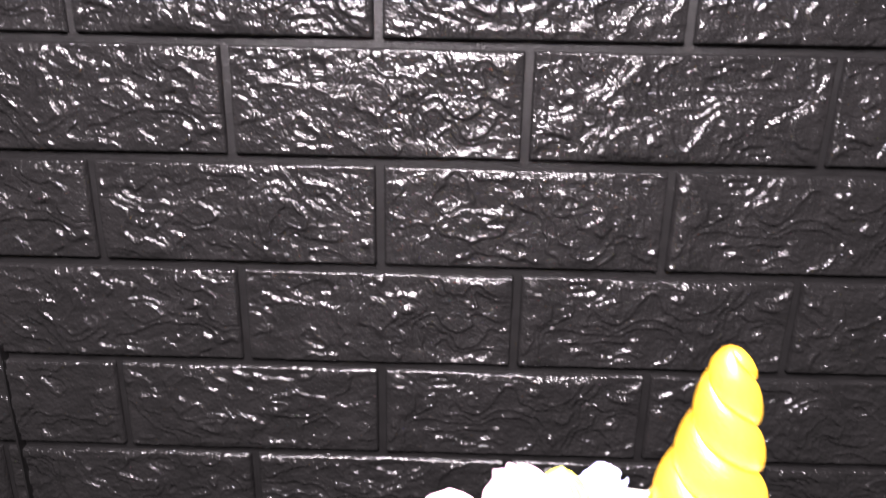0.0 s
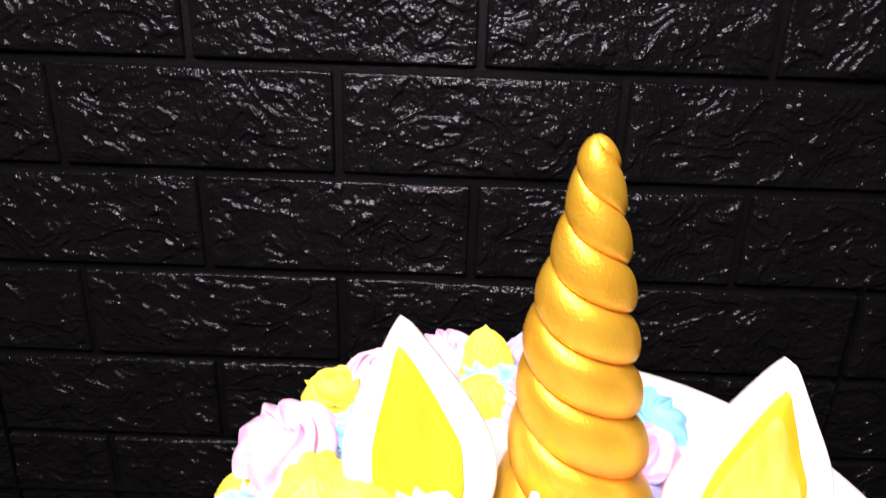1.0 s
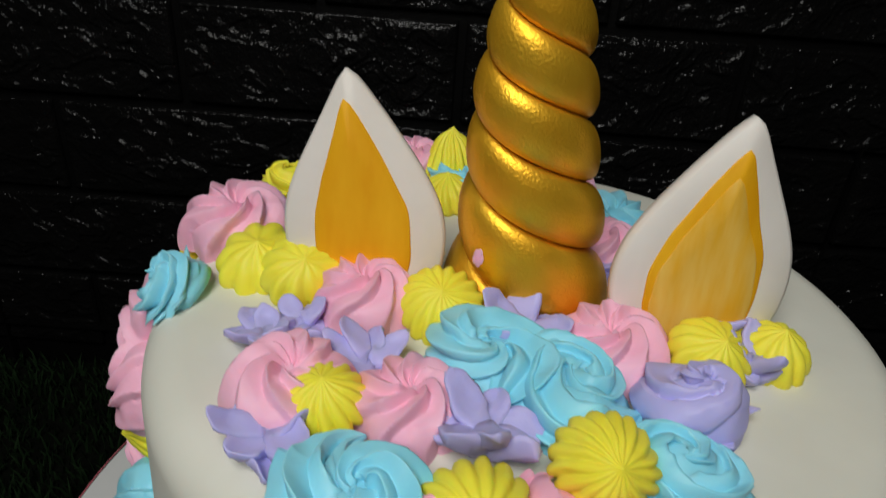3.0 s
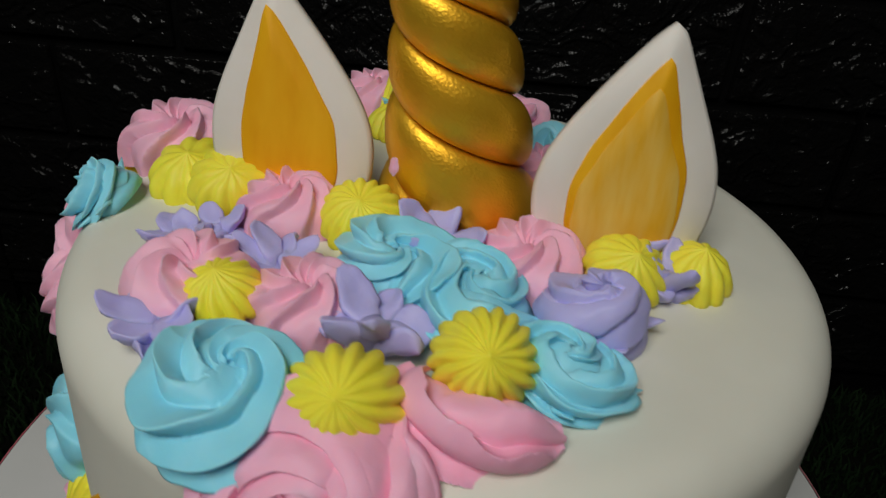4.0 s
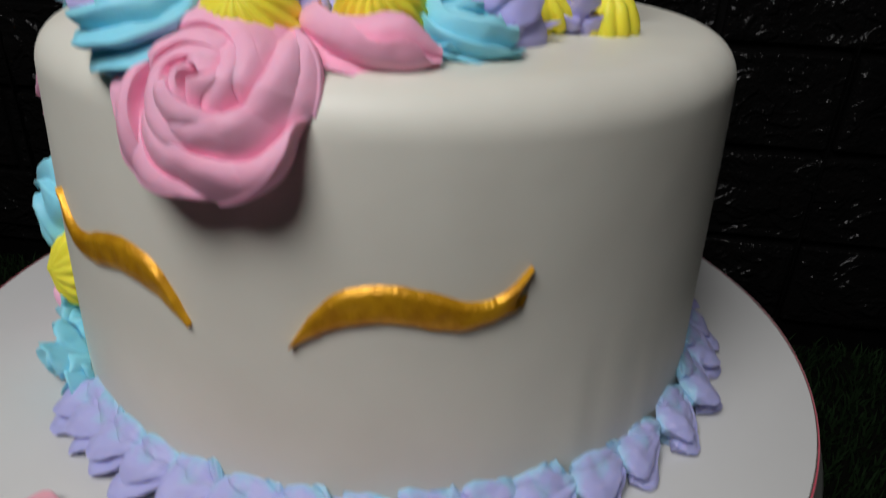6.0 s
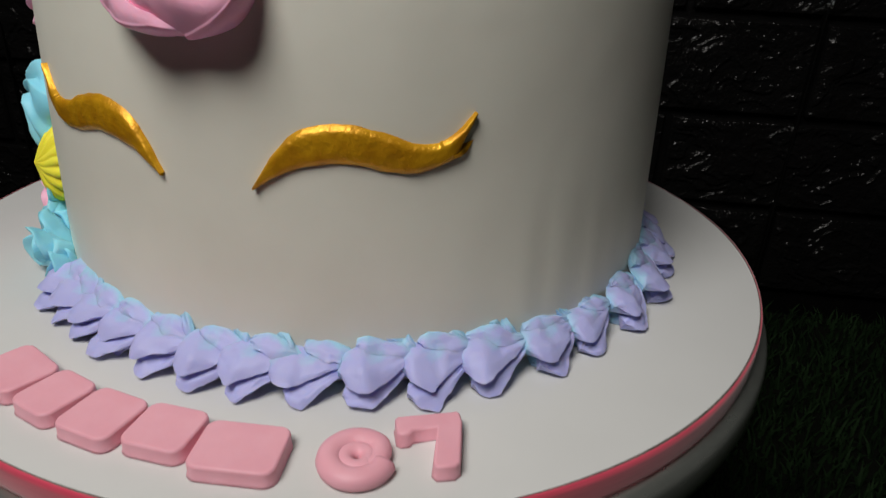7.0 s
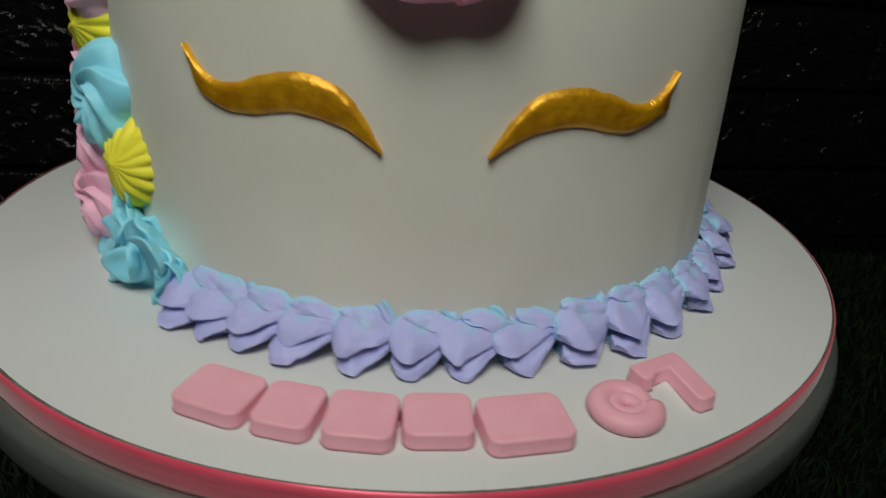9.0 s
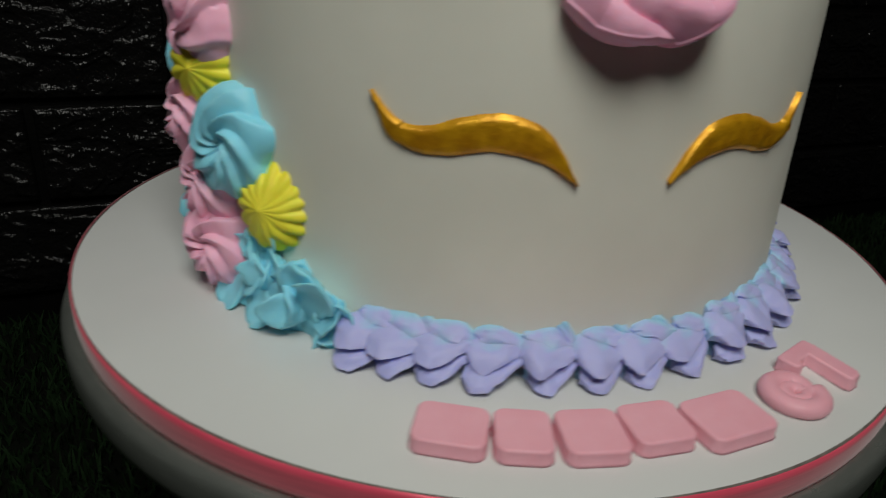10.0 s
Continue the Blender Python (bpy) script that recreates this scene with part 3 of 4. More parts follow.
ruffle(0.0262, -0.0668, 0.0120, 0.014, "blue", normal=(0.1, -0.10, 0.99), z=TOP - 0.0008, tips=3)
ruffle(0.0352, -0.0496, 0.0117, 0.0170, "purple", ridges=6, fine=1.3, depth=0.35, fat=0.58, tail=0.1, tips=2)
star(0.0435, -0.0300, 0.0106, 0.011, normal=(0.1, -0.45, 0.88), z=TOP + 0.0045, ridges=13)
flower(0.0475, -0.0165, 0.0105, 0.013)
flower(0.0545, -0.0305, 0.0085, 0.012)
star(0.0622, -0.0240, 0.0102, 0.013, normal=(0.05, -0.2, 0.97), ridges=11)
# a pulled fold of cream along the front edge
FOLD = [(-0.0023, -0.0724, 0.2350), (-0.0018, -0.0783, 0.2365), (0.0017, -0.0851, 0.2360), (0.0089, -0.0869, 0.2350), (0.0171, -0.0854, 0.2350), (0.0256, -0.0826, 0.2345)]


def fold_at(s):
    q = min(s, 0.9999) * (len(FOLD) - 1)
    k, u = int(q), q % 1.0
    p = [Vector(FOLD[max(0, min(len(FOLD) - 1, k + d))]) for d in (-1, 0, 1, 2)]
    return 0.5 * (2 * p[1] + (p[2] - p[0]) * u + (2 * p[0] - 5 * p[1] + 4 * p[2] - p[3]) * u * u + (3 * p[1] - p[0] - 3 * p[2] + p[3]) * u ** 3)


v, f = rope(fold_at, lambda s: 0.0086 * (0.45 + 0.55 * ease(s / 0.35)) * (1 - 0.70 * ease((s - 0.80) / 0.20)), 5, 0.62, 0.42, 150, 120, 0.90, 0.20, 3, 0.01)
under("rosette", mesh_of("rosette", roughen(v, 0.0008, 60, 5), f, CREAM["pink"], crisp=45), cake, "flat folded pink piped cream swirl")
star(-0.0761, 0.0025, 0.0132, 0.0115, normal=(0.1, -0.4, 0.92), z=TOP + 0.002, ridges=10)
star(-0.0625, -0.0046, 0.0122, 0.0115, normal=(0.15, -0.5, 0.86), z=TOP + 0.004, ridges=11)
swirl(-0.0887, 0.0226, 0.0160, 0.015, "pale pink")
# behind the ears and the horn
ruffle(-0.0812, 0.0561, 0.0105, 0.012, "yellow", ridges=7, turns=1.2, tail=0.4)
ruffle(-0.0639, 0.0349, 0.0140, 0.012, "blue")
swirl(-0.0367, 0.0851, 0.0130, 0.012, "pale pink")
star(-0.0224, 0.0769, 0.0115, 0.022)
star(-0.0236, 0.0571, 0.0115, 0.012)
ruffle(-0.0173, 0.0649, 0.0120, 0.011, "blue")
swirl(0.0329, 0.0442, 0.0140, 0.012, "blue")
swirl(0.0265, 0.0245, 0.0120, 0.012, "pale pink")
flower(0.0222, 0.0126, 0.0100, 0.009)
ruffle(-0.0037, 0.0885, 0.0100, 0.013, "purple")
ruffle(-0.0051, 0.0508, 0.0140, 0.012, "pale pink")
ruffle(0.0156, 0.0684, 0.0140, 0.012, "pale pink")

ruffle(-0.0646, 0.0657, 0.0125, 0.013, "pale pink")

# the big rose on the front edge
a = radians(-9.5)
rose_n = Vector((math.sin(a) * 0.80, -math.cos(a) * 0.80, 0.60))
under("rosette", rose_mesh(0.0212, 0.0185, "pink", 12, 1.4), cake, "large pink piped cream rose",
      on(rose_n, (0.0940 * math.sin(a), -0.0940 * math.cos(a), 0.2222)))


# mane down the side
def side_piece(kind, angle, z, R, H, colour, lean=0.0, **more):
    angle -= 2.2
    p = side_point(angle, z, -0.0012)
    n = Vector((math.sin(radians(angle + lean)), -math.cos(radians(angle + lean)), 0.12))
    kind(p.x, p.y, R * (1.0 if angle < -73 else 0.95), H * (1.12 if angle < -73 else 0.80), colour, normal=n, z=z, **more)


ruffle(-0.0945, -0.0100, 0.0102, 0.012, "blue", normal=(-0.6, -0.15, 0.78), z=0.2310)
side_piece(swirl, -88, 0.213, 0.0150, 0.011, "pale pink")
side_piece(swirl, -80, 0.202, 0.0140, 0.011, "pale pink")
side_piece(star, -80.5, 0.1875, 0.0145, 0.013, "yellow", lean=38, ridges=12)
side_piece(swirl, -68.5, 0.1700, 0.0166, 0.014, "blue", lean=8)
side_piece(star, -59.0, 0.1550, 0.0140, 0.011, "yellow", lean=15)
side_piece(swirl, -76, 0.154, 0.0145, 0.011, "pale pink")
side_piece(swirl, -84, 0.173, 0.0140, 0.012, "pale pink")
side_piece(star, -87, 0.149, 0.0110, 0.011, "yellow")
side_piece(swirl, -73, 0.135, 0.0140, 0.012, "pale pink", lean=10)
side_piece(flower, -82, 0.134, 0.0160, 0.009, "blue")
side_piece(flower, -60.5, 0.1395, 0.0130, 0.008, "blue", petals=6)
side_piece(flower, -65, 0.131, 0.0165, 0.014, "blue", petals=6)
side_piece(flower, -57.0, 0.1295, 0.0170, 0.016, "blue", petals=7)
side_piece(flower, -49.5, 0.1290, 0.0165, 0.015, "blue", petals=6)
side_piece(flower, -44.5, 0.1265, 0.0120, 0.010, "blue", petals=5)
side_piece(swirl, -96, 0.192, 0.0160, 0.011, "blue")
side_piece(swirl, -98, 0.162, 0.0160, 0.011, "pale pink")
side_piece(star, -97, 0.217, 0.0125, 0.011, "yellow")
side_piece(flower, -96, 0.136, 0.0140, 0.010, "purple")

# border of shells round the foot
shells = [shell_mesh(k) for k in range(13)]
heads = [-46.5, -40.5, -35.5, -28.5, -20.8, -13.4, -6.8, 1.0, 9.6, 17.8, 26.4, 36.2, 45.5, 55.8, 66.5] + [76 + 9.2 * k for k in range(11)]
for k, ang in enumerate(heads):
    ang += 4.6
    r = cake_radius(BOARD) + 0.0006
    m = Matrix.Translation((r * math.sin(radians(ang)), -r * math.cos(radians(ang)), BOARD)) @ Matrix.Rotation(radians(ang - 90), 4, "Z")
    m = m @ Matrix.Rotation(radians(random.uniform(-7, 7)), 4, "Z") @ Matrix.Scale(random.uniform(0.87, 0.99), 4)
    under("shell", shells[k * 5 % 13], cake, "lilac piped cream shell", m)


# eyelashes
def lash_mesh(mirror):
    """A swoosh of rolled fondant on the cake's side, tapering to both tips."""
    spine = [(-1.1, 0.1747, 0.0004), (1.5, 0.1800, 0.0026), (5.0, 0.1845, 0.0044), (10.5, 0.1863, 0.0049), (15.5, 0.1846, 0.0049),
             (20.0, 0.1830, 0.0037), (23.8, 0.1845, 0.0025), (26.0, 0.1889, 0.0012), (27.6, 0.1937, 0.0003)]
    n, across = 60, 11
    v, f = [], []
    for i in range(n):
        q = i / (n - 1) * (len(spine) - 1)
        k = min(int(q), len(spine) - 2)
        u = q - k
        p = [spine[max(0, min(len(spine) - 1, k + d))] for d in (-1, 0, 1, 2)]
        ang, z, w = [0.5 * (2 * p[1][c] + (p[2][c] - p[0][c]) * u + (2 * p[0][c] - 5 * p[1][c] + 4 * p[2][c] - p[3][c]) * u * u
                            + (3 * p[1][c] - p[0][c] - 3 * p[2][c] + p[3][c]) * u ** 3) for c in range(3)]
        w = max(w * 1.05, 0.0003)
        z -= 0.0004
        for j in range(across):
            e = -1 + 2 * j / (across - 1)
            out = 0.0021 * (1 - abs(e) ** 6.0) - 0.0003 + 0.0003 * e
            lean = 0.5 * e * w / 0.1035 * 57.3 * (1.2 if i > n * 0.72 else 0.3)
            an = ang - lean
            P = side_point(-15.75 - an if mirror else an, z + e * w, out)
            v.append(P)
    for i in range(n - 1):
        for j in range(across - 1):
            f.append((i * across + j, i * across + j + 1, (i + 1) * across + j + 1, (i + 1) * across + j))
    return mesh_of("eyelash", roughen(v, 0.00025, 300, 7 + mirror), f, GOLD_LASH)


for mirror in (False, True):
    under("eyelash", lash_mesh(mirror), cake, "gold painted fondant closed eyelash")
# the small second tip of one lash
fork = [side_point(23.0, 0.1846, -0.0004), side_point(23.4, 0.1806, -0.0004), side_point(24.8, 0.1834, 0.0019), side_point(25.4, 0.1862, -0.0003), side_point(25.8, 0.1822, -0.0003), side_point(26.4, 0.1842, 0.0014), side_point(27.5, 0.1868, 0.0002)]
under("eyelash_tip", mesh_of("eyelash_tip", fork, [(0, 1, 2), (0, 2, 3), (1, 4, 2), (3, 2, 5), (2, 4, 5), (3, 5, 6), (4, 6, 5)], GOLD_LASH), cake)


# ---- horn ----
HORN = ((0.0, 0.0243), (0.06, 0.0228), (0.16, 0.0203), (0.26, 0.0190), (0.38, 0.0168), (0.53, 0.0148), (0.66, 0.0121), (0.77, 0.0092), (0.86, 0.0070), (0.94, 0.0053), (1.0, 0.0042))


def horn_coil(side):
    """One of the two tapered ropes of fondant that twist round one another, solid as far as the axis."""
    base, tip = Vector((0.0012, 0.006, TOP - 0.001)), Vector((-0.0074, -0.0136, 0.3492))
    rows, arc_n = 230, 44
    ring = arc_n + 2
    v, f = [], []
    for i in range(rows):
        u = i / (rows - 1)
        k = max(j for j in range(len(HORN) - 1) if HORN[j][0] <= u)
        (p, q), (r, t) = HORN[k], HORN[k + 1]
        env = 1.035 * (q + (t - q) * (u - p) / (r - p))
        if u > 0.93:
            env *= math.sqrt(max(0.0, 1 - ((u - 0.93) / 0.07) ** 2.0)) * 0.985 + 0.015
        turn = math.pi * (-0.639 + 3.90 * u + 3.49 * u * u)
        c = base.lerp(tip, u)
        c.x += 0.0006 * math.sin(u * 9.0)
        for j in range(arc_n + 1):
            ph = math.pi * j / arc_n
            th = ph - turn + math.pi * side
            w = abs(ph / (math.pi / 2) - 1)
            r = env * (0.73 + 0.27 * math.sqrt(max(0, 1 - w ** 2.3 * 0.985)))
            v.append(c + Vector((r * math.cos(th), r * math.sin(th), 0)))
        v.append(c)
    for i in range(rows - 1):
        for j in range(ring):
            j2 = (j + 1) % ring
            f.append((i * ring + j, i * ring + j2, (i + 1) * ring + j2, (i + 1) * ring + j))
    f.append(tuple(reversed(range(ring))))
    f.append(tuple((rows - 1) * ring + j for j in range(ring)))
    return mesh_of("coil", v, f, GOLD)


horn = thing("unicorn_horn", (0.0012, 0.006, TOP), "tall twisted gold painted fondant horn standing on the cake", "cake topper")
for side in (0, 1):
    under("coil", horn_coil(side), horn, "gold painted twisted rope")


smudge = star_mesh(0.0017, 0.0008, "pink", 90, 5)
tagged(new("cream_smear", smudge), "small smear of pink cream on the gold horn", "cream").matrix_basis = on((-0.6, -0.8, 0.2), (-0.0146, -0.0205, 0.2553)) @ Matrix.Diagonal((1, 1.5, 1, 1))


# ---- ears ----
BLADE = ((0.0, 0.52), (0.06, 0.68), (0.19, 0.92), (0.33, 1.0), (0.47, 0.95), (0.60, 0.79), (0.74, 0.55), (0.88, 0.29), (0.96, 0.13), (1.0, 0.02))


def blade(u):
    """Half width of an ear at a height: full below the middle, drawn in to the tip."""
    k = max(i for i in range(len(BLADE) - 1) if BLADE[i][0] <= u + 1e-9)
    (a, p), (b, q) = BLADE[k], BLADE[k + 1]
    t = (u - a) / (b - a)
    m0 = (q - BLADE[max(k - 1, 0)][1]) / (b - BLADE[max(k - 1, 0)][0]) * (b - a)
    e = BLADE[min(k + 2, len(BLADE) - 1)]
    m1 = (e[1] - p) / (e[0] - a) * (b - a)
    return (2 * t ** 3 - 3 * t ** 2 + 1) * p + (t ** 3 - 2 * t ** 2 + t) * m0 + (3 * t ** 2 - 2 * t ** 3) * q + (t ** 3 - t ** 2) * m1


def leaf(cx, z0, tip_x, tip_z, W, y_front, y_back, lean, mat, name, n=40, rounding=0.0012, ragged=0.0):
    """A pointed leaf cut from rolled paste: a front, a back and a rounded rim."""
    left, right = [], []
    for i in range(n + 1):
        u = i / n
        w = W * blade(u)
        c = cx + (tip_x - cx) * u ** lean
        z = z0 + (tip_z - z0) * u
        left.append((c - w * (1 + ragged * noise.noise(Vector((z * 110, cx * 90, 1.0)))), z))
        right.append((c + w * (1 + ragged * noise.noise(Vector((z * 110, cx * 90, 9.0)))), z))
    loop = left + right[::-1][1:]
    mx, mz = cx, z0 + (tip_z - z0) * 0.35
    v, f = [], []
    depth = y_back - y_front
    for inset, y in ((1, y_front), (0.35, y_front), (0.0, y_front + min(rounding, depth * 0.4)), (0.0, y_back - min(rounding, depth * 0.4)), (0.35, y_back), (1, y_back)):
        for x, z in loop:
            dx, dz = mx - x, mz - z
            d = math.hypot(dx, dz) or 1
            k = min(1.0, (rounding if inset == 0.35 else 0.0) / d) if inset < 1 else 0.35
            px, pz = x + dx * k, z + dz * k
            v.append((px, y, pz))
    m = len(loop)
    for j in range(5):
        for k in range(m):
            k2 = (k + 1) % m
            f.append((j * m + k, j * m + k2, (j + 1) * m + k2, (j + 1) * m + k))
    for j in (0, 5):
        o = len(v)
        v.append((mx, (y_front if j == 0 else y_back), mz))
        for k in range(m):
            f.append((j * m + k, j * m + (k + 1) % m, o))
    return mesh_of(name, v, f, mat)


def ear(cx, tip_x, tip_z, W, y, lean, gold, gold_w, gold_tip, gold_cx, gold_tip_x, turn, label):
    ob = thing("unicorn_ear", (cx, y, TOP), label, "cake topper", "pair of ears")
    m = Matrix.Translation((cx, y, TOP)) @ Matrix.Rotation(radians(turn), 4, "X") @ Matrix.Translation((-cx, -y, -TOP))
    under("ear_leaf", leaf(cx, TOP - 0.004, tip_x, tip_z, W, y, y + 0.005, lean, EAR_WHITE, "ear_leaf"), ob, "", m)
    under("inner_ear", leaf(gold_cx, TOP - 0.002, gold_tip_x, gold_tip, gold_w, y - 0.0006, y + 0.001, lean, EAR_GOLD, "inner_ear", rounding=0.0004, ragged=0.05), ob, "gold painted inner ear", m)
    if gold is not EAR_GOLD:
        under("paint_wash", leaf(gold_cx + 0.0004, TOP - 0.0015, gold_tip_x - 0.0012, gold_tip - 0.007, gold_w * 0.90, y - 0.0009, y + 0.001, lean, gold, "paint_wash", rounding=0.0002, ragged=0.09), ob, "thin streaky gold wash", m)
    return ob


ear(-0.0445, -0.0514, 0.2945, 0.0221, -0.008, 2.2, EAR_GOLD, 0.0132, 0.2868, -0.0448, -0.0518, -12, "white fondant unicorn ear with solid gold inside, on the cake")
ear(0.0425, 0.0480, 0.2938, 0.0226, -0.0195, 2.6, EAR_STREAK, 0.0143, 0.2862, 0.0428, 0.0475, -7, "white fondant unicorn ear with streaky gold inside, on the cake")


# ---- letters on the board ----
def slab(name, outline, thick, at, turn, label, category, soft=0.0008):
    """A thick paste shape with rounded top edges, lying on the board; outline: closed counter-clockwise loop of x, y."""
    n = len(outline)
    normals = []
    for k in range(n):
        p, q, r = Vector(outline[k - 1]), Vector(outline[k]), Vector(outline[(k + 1) % n])
        d = ((q - p).normalized() + (r - q).normalized()).normalized()
        normals.append(Vector((-d.y, d.x)))
    v, f = [], []
    rings = [(-0.0003, 0.0), (0.0, 0.0006), (0.0, thick - soft)] + [(soft * (1 - math.cos(radians(a))), thick - soft + soft * math.sin(radians(a))) for a in (22, 45, 68, 90)]
    for inset, z in rings:
        for k in range(n):
            p = Vector(outline[k]) + normals[k] * inset
            v.append((p.x, p.y, z))
    for j in range(len(rings) - 1):
        for k in range(n):
            f.append((j * n + k, j * n + (k + 1) % n, (j + 1) * n + (k + 1) % n, (j + 1) * n + k))
    f.append(tuple((len(rings) - 1) * n + k for k in range(n)))
    f.append(tuple(reversed(range(n))))
    me = mesh_of(name, v, f, PINK_PASTE)
    for p in me.polygons:
        p.use_smooth = p.normal.z < 0.97
    ob = new(name, me)
    ob.matrix_basis = Matrix.Translation((*at, BOARD + 0.0002)) @ Matrix.Rotation(radians(turn), 4, "Z")
    return tagged(ob, label, category, "letters on the board")


def bar_outline(w, h, r):
    pts = []
    for cx, cy, a0 in ((w / 2 - r, h / 2 - r, 0), (-w / 2 + r, h / 2 - r, 90), (-w / 2 + r, -h / 2 + r, 180), (w / 2 - r, -h / 2 + r, 270)):
        pts += [(cx + r * math.cos(radians(a0 + 18 * k)), cy + r * math.sin(radians(a0 + 18 * k))) for k in range(6)]
    return pts


PASTE_THICK = 0.0042
for x, y, w, h, turn in ((-0.0645, -0.1212, 0.0180, 0.0150, -30), (-0.0489, -0.1284, 0.0140, 0.0155, -22), (-0.0331, -0.1334, 0.0160, 0.0160, -14),
                         (-0.0161, -0.1352, 0.0160, 0.0150, -6), (0.0034, -0.1383, 0.0205, 0.0160, 2)):
    slab("fondant_bar", bar_outline(w, h, 0.003), PASTE_THICK, (x, y), turn, "thick pink fondant bar lying on the white board", "decoration")
seven = [(0.0075, 0.0090), (-0.0072, 0.0088), (-0.0080, 0.0080), (-0.0080, 0.0030), (-0.0072, 0.0022), (-0.0052, 0.0022), (-0.0042, 0.0034), (0.0018, 0.0040), (-0.0012, -0.0080), (-0.0004, -0.0095), (0.0035, -0.0096), (0.0050, -0.0085), (0.0082, 0.0050), (0.0082, 0.0082)]
slab("number_seven", seven, PASTE_THICK, (0.0462, -0.1277), 18, "thick pink fondant number 7 on the white board", "number")


def at_sign():
    """A rope of paste curled into an @."""
    def path(s):
        if s < 0.42:
            a = -0.35 + 2 * math.pi * s / 0.42
            return (0.0032 * math.cos(a), 0.0031 * math.sin(a), 0.0022)
        q = (s - 0.42) / 0.58
        a = -0.55 + 2 * math.pi * 1.04 * q
        r = 0.0042 + 0.0027 * min(1, q * 5)
        return (r * math.cos(a), r * math.sin(a), 0.0024)

    v, f = tube({"n": 90, "ring": 14, "at": path}, lambda s: 0.0024 + 0.0008 * min(1.0, max(0.0, (s - 0.42) * 8)), lambda ph, s: 1.0)
    ob = new("at_sign", mesh_of("at_sign", v, f, PINK_PASTE))
    ob.matrix_basis = Matrix.Translation((0.0298, -0.1350, BOARD)) @ Matrix.Rotation(radians(10), 4, "Z") @ Matrix.Diagonal((0.93, 0.93, 0.8, 1))
    return tagged(ob, "pink fondant at sign on the white board", "letter", "letters on the board")


at_sign()


# ---- turf ----
def turf():
    rnd = np.random.RandomState(4)
    n = 60000
    x, y = rnd.uniform(-0.75, 0.75, n), rnd.uniform(-0.32, WALL - 0.004, n)
    keep = np.hypot(x, y) > 0.112
    x, y = x[keep], y[keep]
    n = len(x)
    a, h, lean = rnd.uniform(0, 6.28, n), rnd.uniform(0.006, 0.016, n), rnd.uniform(0.1, 0.8, n)
    b = rnd.uniform(0, 6.28, n)
    w = 0.0011
    dx, dy = np.cos(a) * w, np.sin(a) * w
    lx, ly = np.cos(b) * h * lean, np.sin(b) * h * lean
    z = np.full(n, GROUND)
    quad = np.stack([np.stack([x - dx, y - dy, z], 1), np.stack([x + dx, y + dy, z], 1),
                     np.stack([x + dx * 0.7 + lx * 0.4, y + dy * 0.7 + ly * 0.4, z + h * 0.62], 1),
                     np.stack([x - dx * 0.7 + lx * 0.4, y - dy * 0.7 + ly * 0.4, z + h * 0.62], 1),
                     np.stack([x + lx, np.minimum(y + ly, WALL - 0.002), z + h], 1)], 1).reshape(-1, 3)
    quad[:, 1] = np.minimum(quad[:, 1], WALL - 0.002)
    faces = []
    for k in range(n):
        o = 5 * k
        faces += [(o, o + 1, o + 2, o + 3), (o + 3, o + 2, o + 4)]
    me = bpy.data.meshes.new("grass")
    me.from_pydata(quad.tolist(), [], faces)
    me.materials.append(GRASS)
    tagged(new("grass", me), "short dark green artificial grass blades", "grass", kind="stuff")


turf()


# ---- wall bricks ----
BRICK_W, BRICK_H, COURSE, PITCH = 0.1862, 0.0687, 0.0741, 0.1915


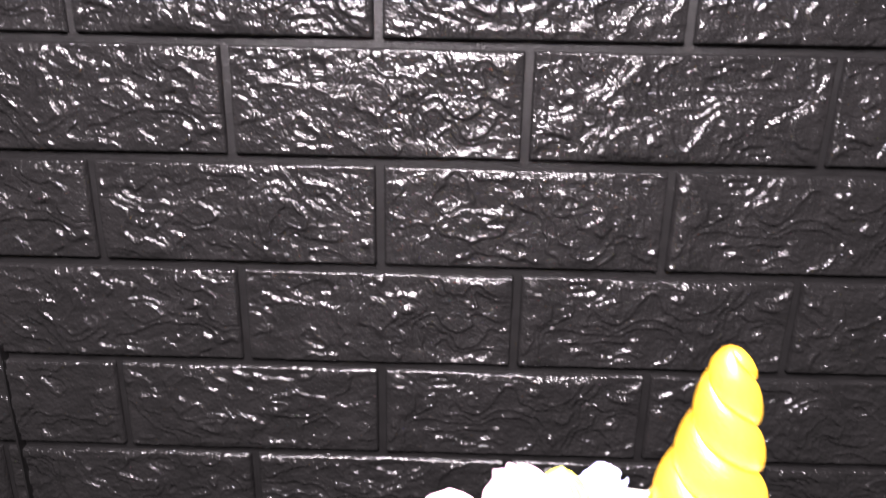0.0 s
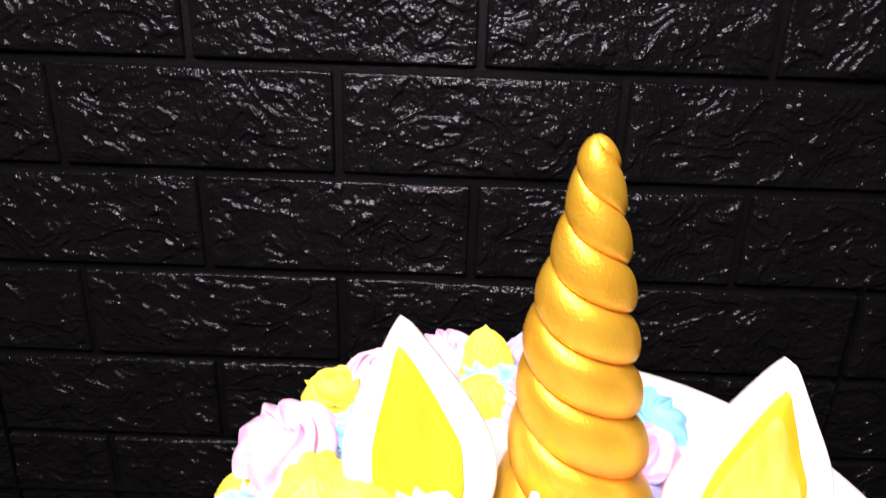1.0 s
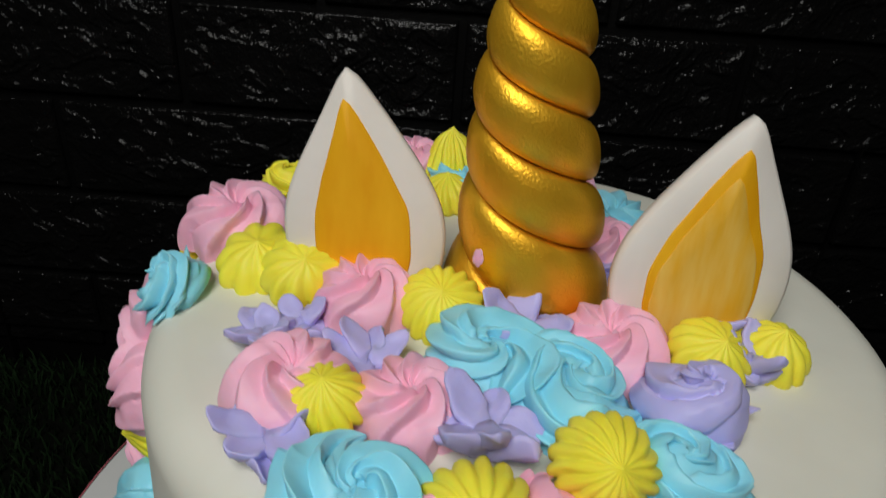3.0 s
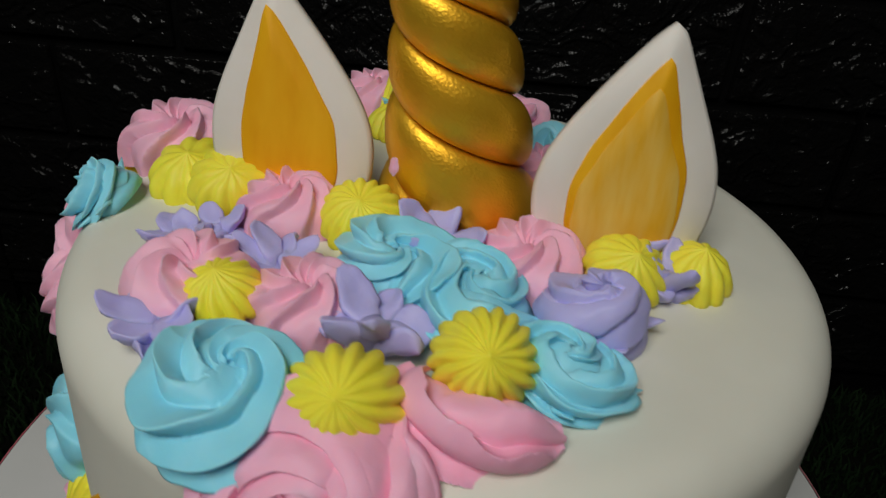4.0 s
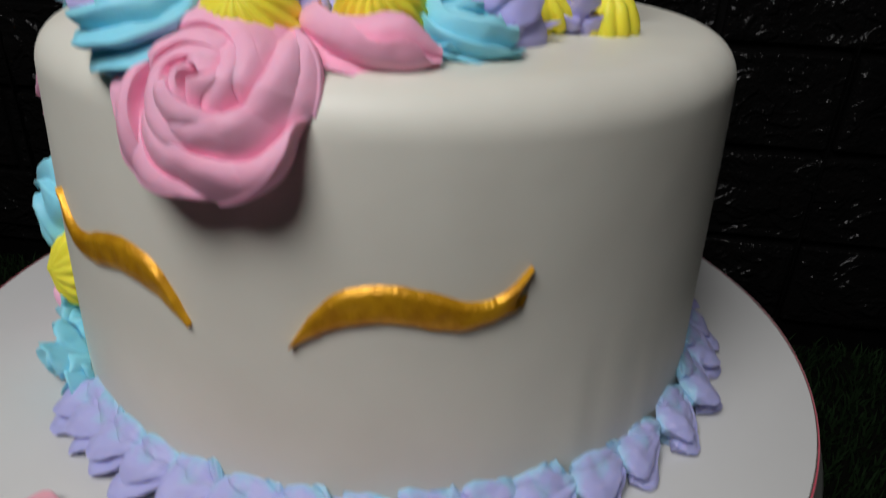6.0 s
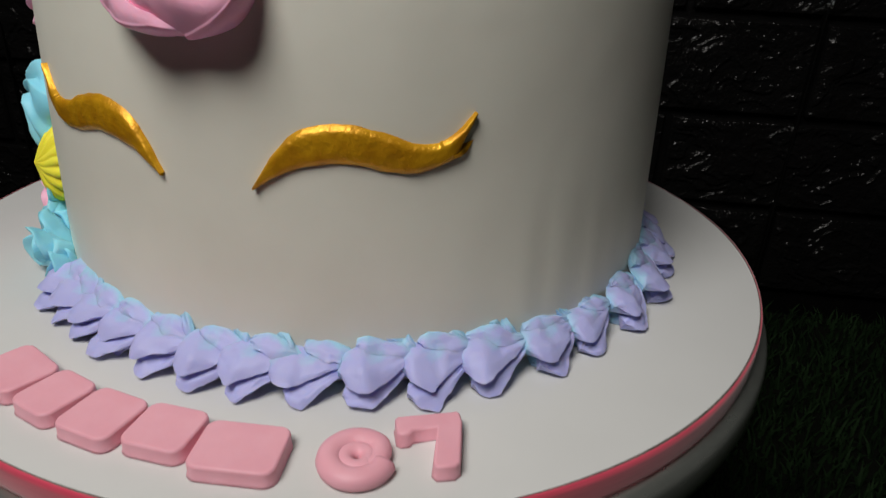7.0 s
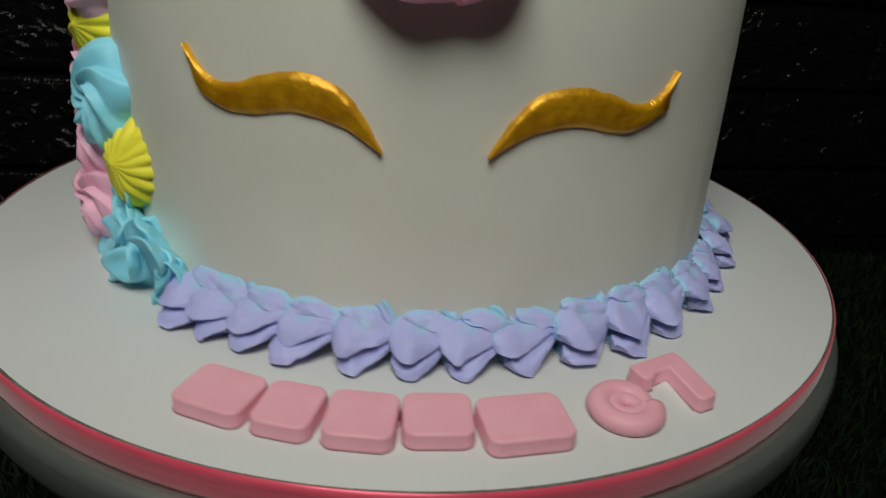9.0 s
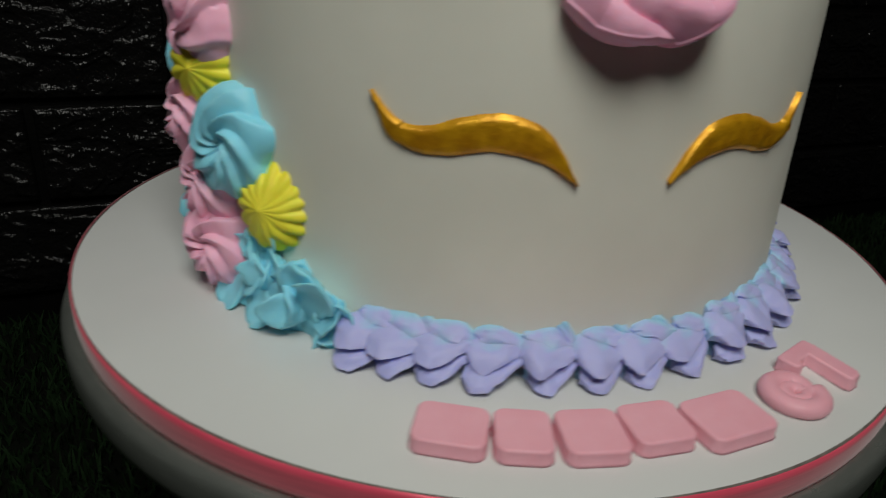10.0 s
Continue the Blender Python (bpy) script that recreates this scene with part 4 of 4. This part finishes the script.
def brick_mesh(seed):
    """One foam brick: a pillow with broken, stone-like relief and a sharp rim."""
    nx, nz = 168, 62
    v, f = [], []
    off = Vector((seed * 11.3, seed * 4.1, seed * 7.7))
    for j in range(nz + 1):
        for i in range(nx + 1):
            x, z = (i / nx - 0.5) * BRICK_W, (j / nz - 0.5) * BRICK_H
            ex, ez = min(i, nx - i) / nx * BRICK_W, min(j, nz - j) / nz * BRICK_H
            e = min(ex, ez)
            p = Vector((x * 24, 0, z * 34)) + off
            d = noise.noise_vector(p * 0.9) * 0.6 + noise.noise_vector(p * 2.6) * 0.22
            q = 3.6 * noise.noise(p * 0.7 + d) + 0.22 * noise.noise(p * 4.0) + 9.5
            step = q - math.floor(q)
            terrace = math.floor(q) + (0.0 if step < 0.60 else min(1.0, (step - 0.60) / 0.16))
            lip = math.exp(-((step - 0.80) / 0.07) ** 2)
            fine = noise.noise(p * 3.4 + d) + 0.5 * noise.noise(p * 8.0)
            h = 0.0050 + 0.0010 * (terrace - 9.5) + 0.0010 * lip + 0.0009 * fine + 0.0004 * noise.noise(p * 14.0)
            h = max(0.0015, h)
            h = 0.0040 + (h - 0.0040) * min(1.0, 0.15 + e / 0.007)
            h *= min(1.0, 0.55 + e / 0.0025)
            if e == 0:
                h = 0.0
            v.append((x, -h, z))
    for j in range(nz):
        for i in range(nx):
            o = j * (nx + 1) + i
            f.append((o, o + 1, o + nx + 2, o + nx + 1))
    return mesh_of("brick", v, f, BRICK)


bricks = [brick_mesh(k) for k in range(6)]
pick = random.Random(5)
for row in range(-3, 9):
    zc = 0.1794 + (row + 0.5) * COURSE
    first = -0.0210 if row % 2 == 0 else -0.1155
    for col in range(-5, 5):
        xc = first + (col + 0.5) * PITCH
        m = Matrix.Translation((xc, WALL - 0.0005, zc))
        if pick.random() < 0.5:
            m = m @ Matrix.Rotation(math.pi, 4, "Y")
        under("brick", bricks[pick.randrange(6)], wall_north, "", m)

# seams where the foam panels meet
for x0, x1, z0, z1 in ((-0.3898, -0.3884, GROUND, 0.189), (0.2638, 0.2652, GROUND, 0.189), (-0.60, -0.26, -0.0222, -0.0208)):
    v = [(x, y, z) for z in (z0, z1) for y in (WALL - 0.0085, WALL - 0.0002) for x in (x0, x1)]
    f = [(0, 2, 3, 1), (4, 5, 7, 6), (0, 1, 5, 4), (2, 6, 7, 3), (0, 4, 6, 2), (1, 3, 7, 5)]
    under("panel_seam", mesh_of("panel_seam", v, f, JOINT, False), wall_north)
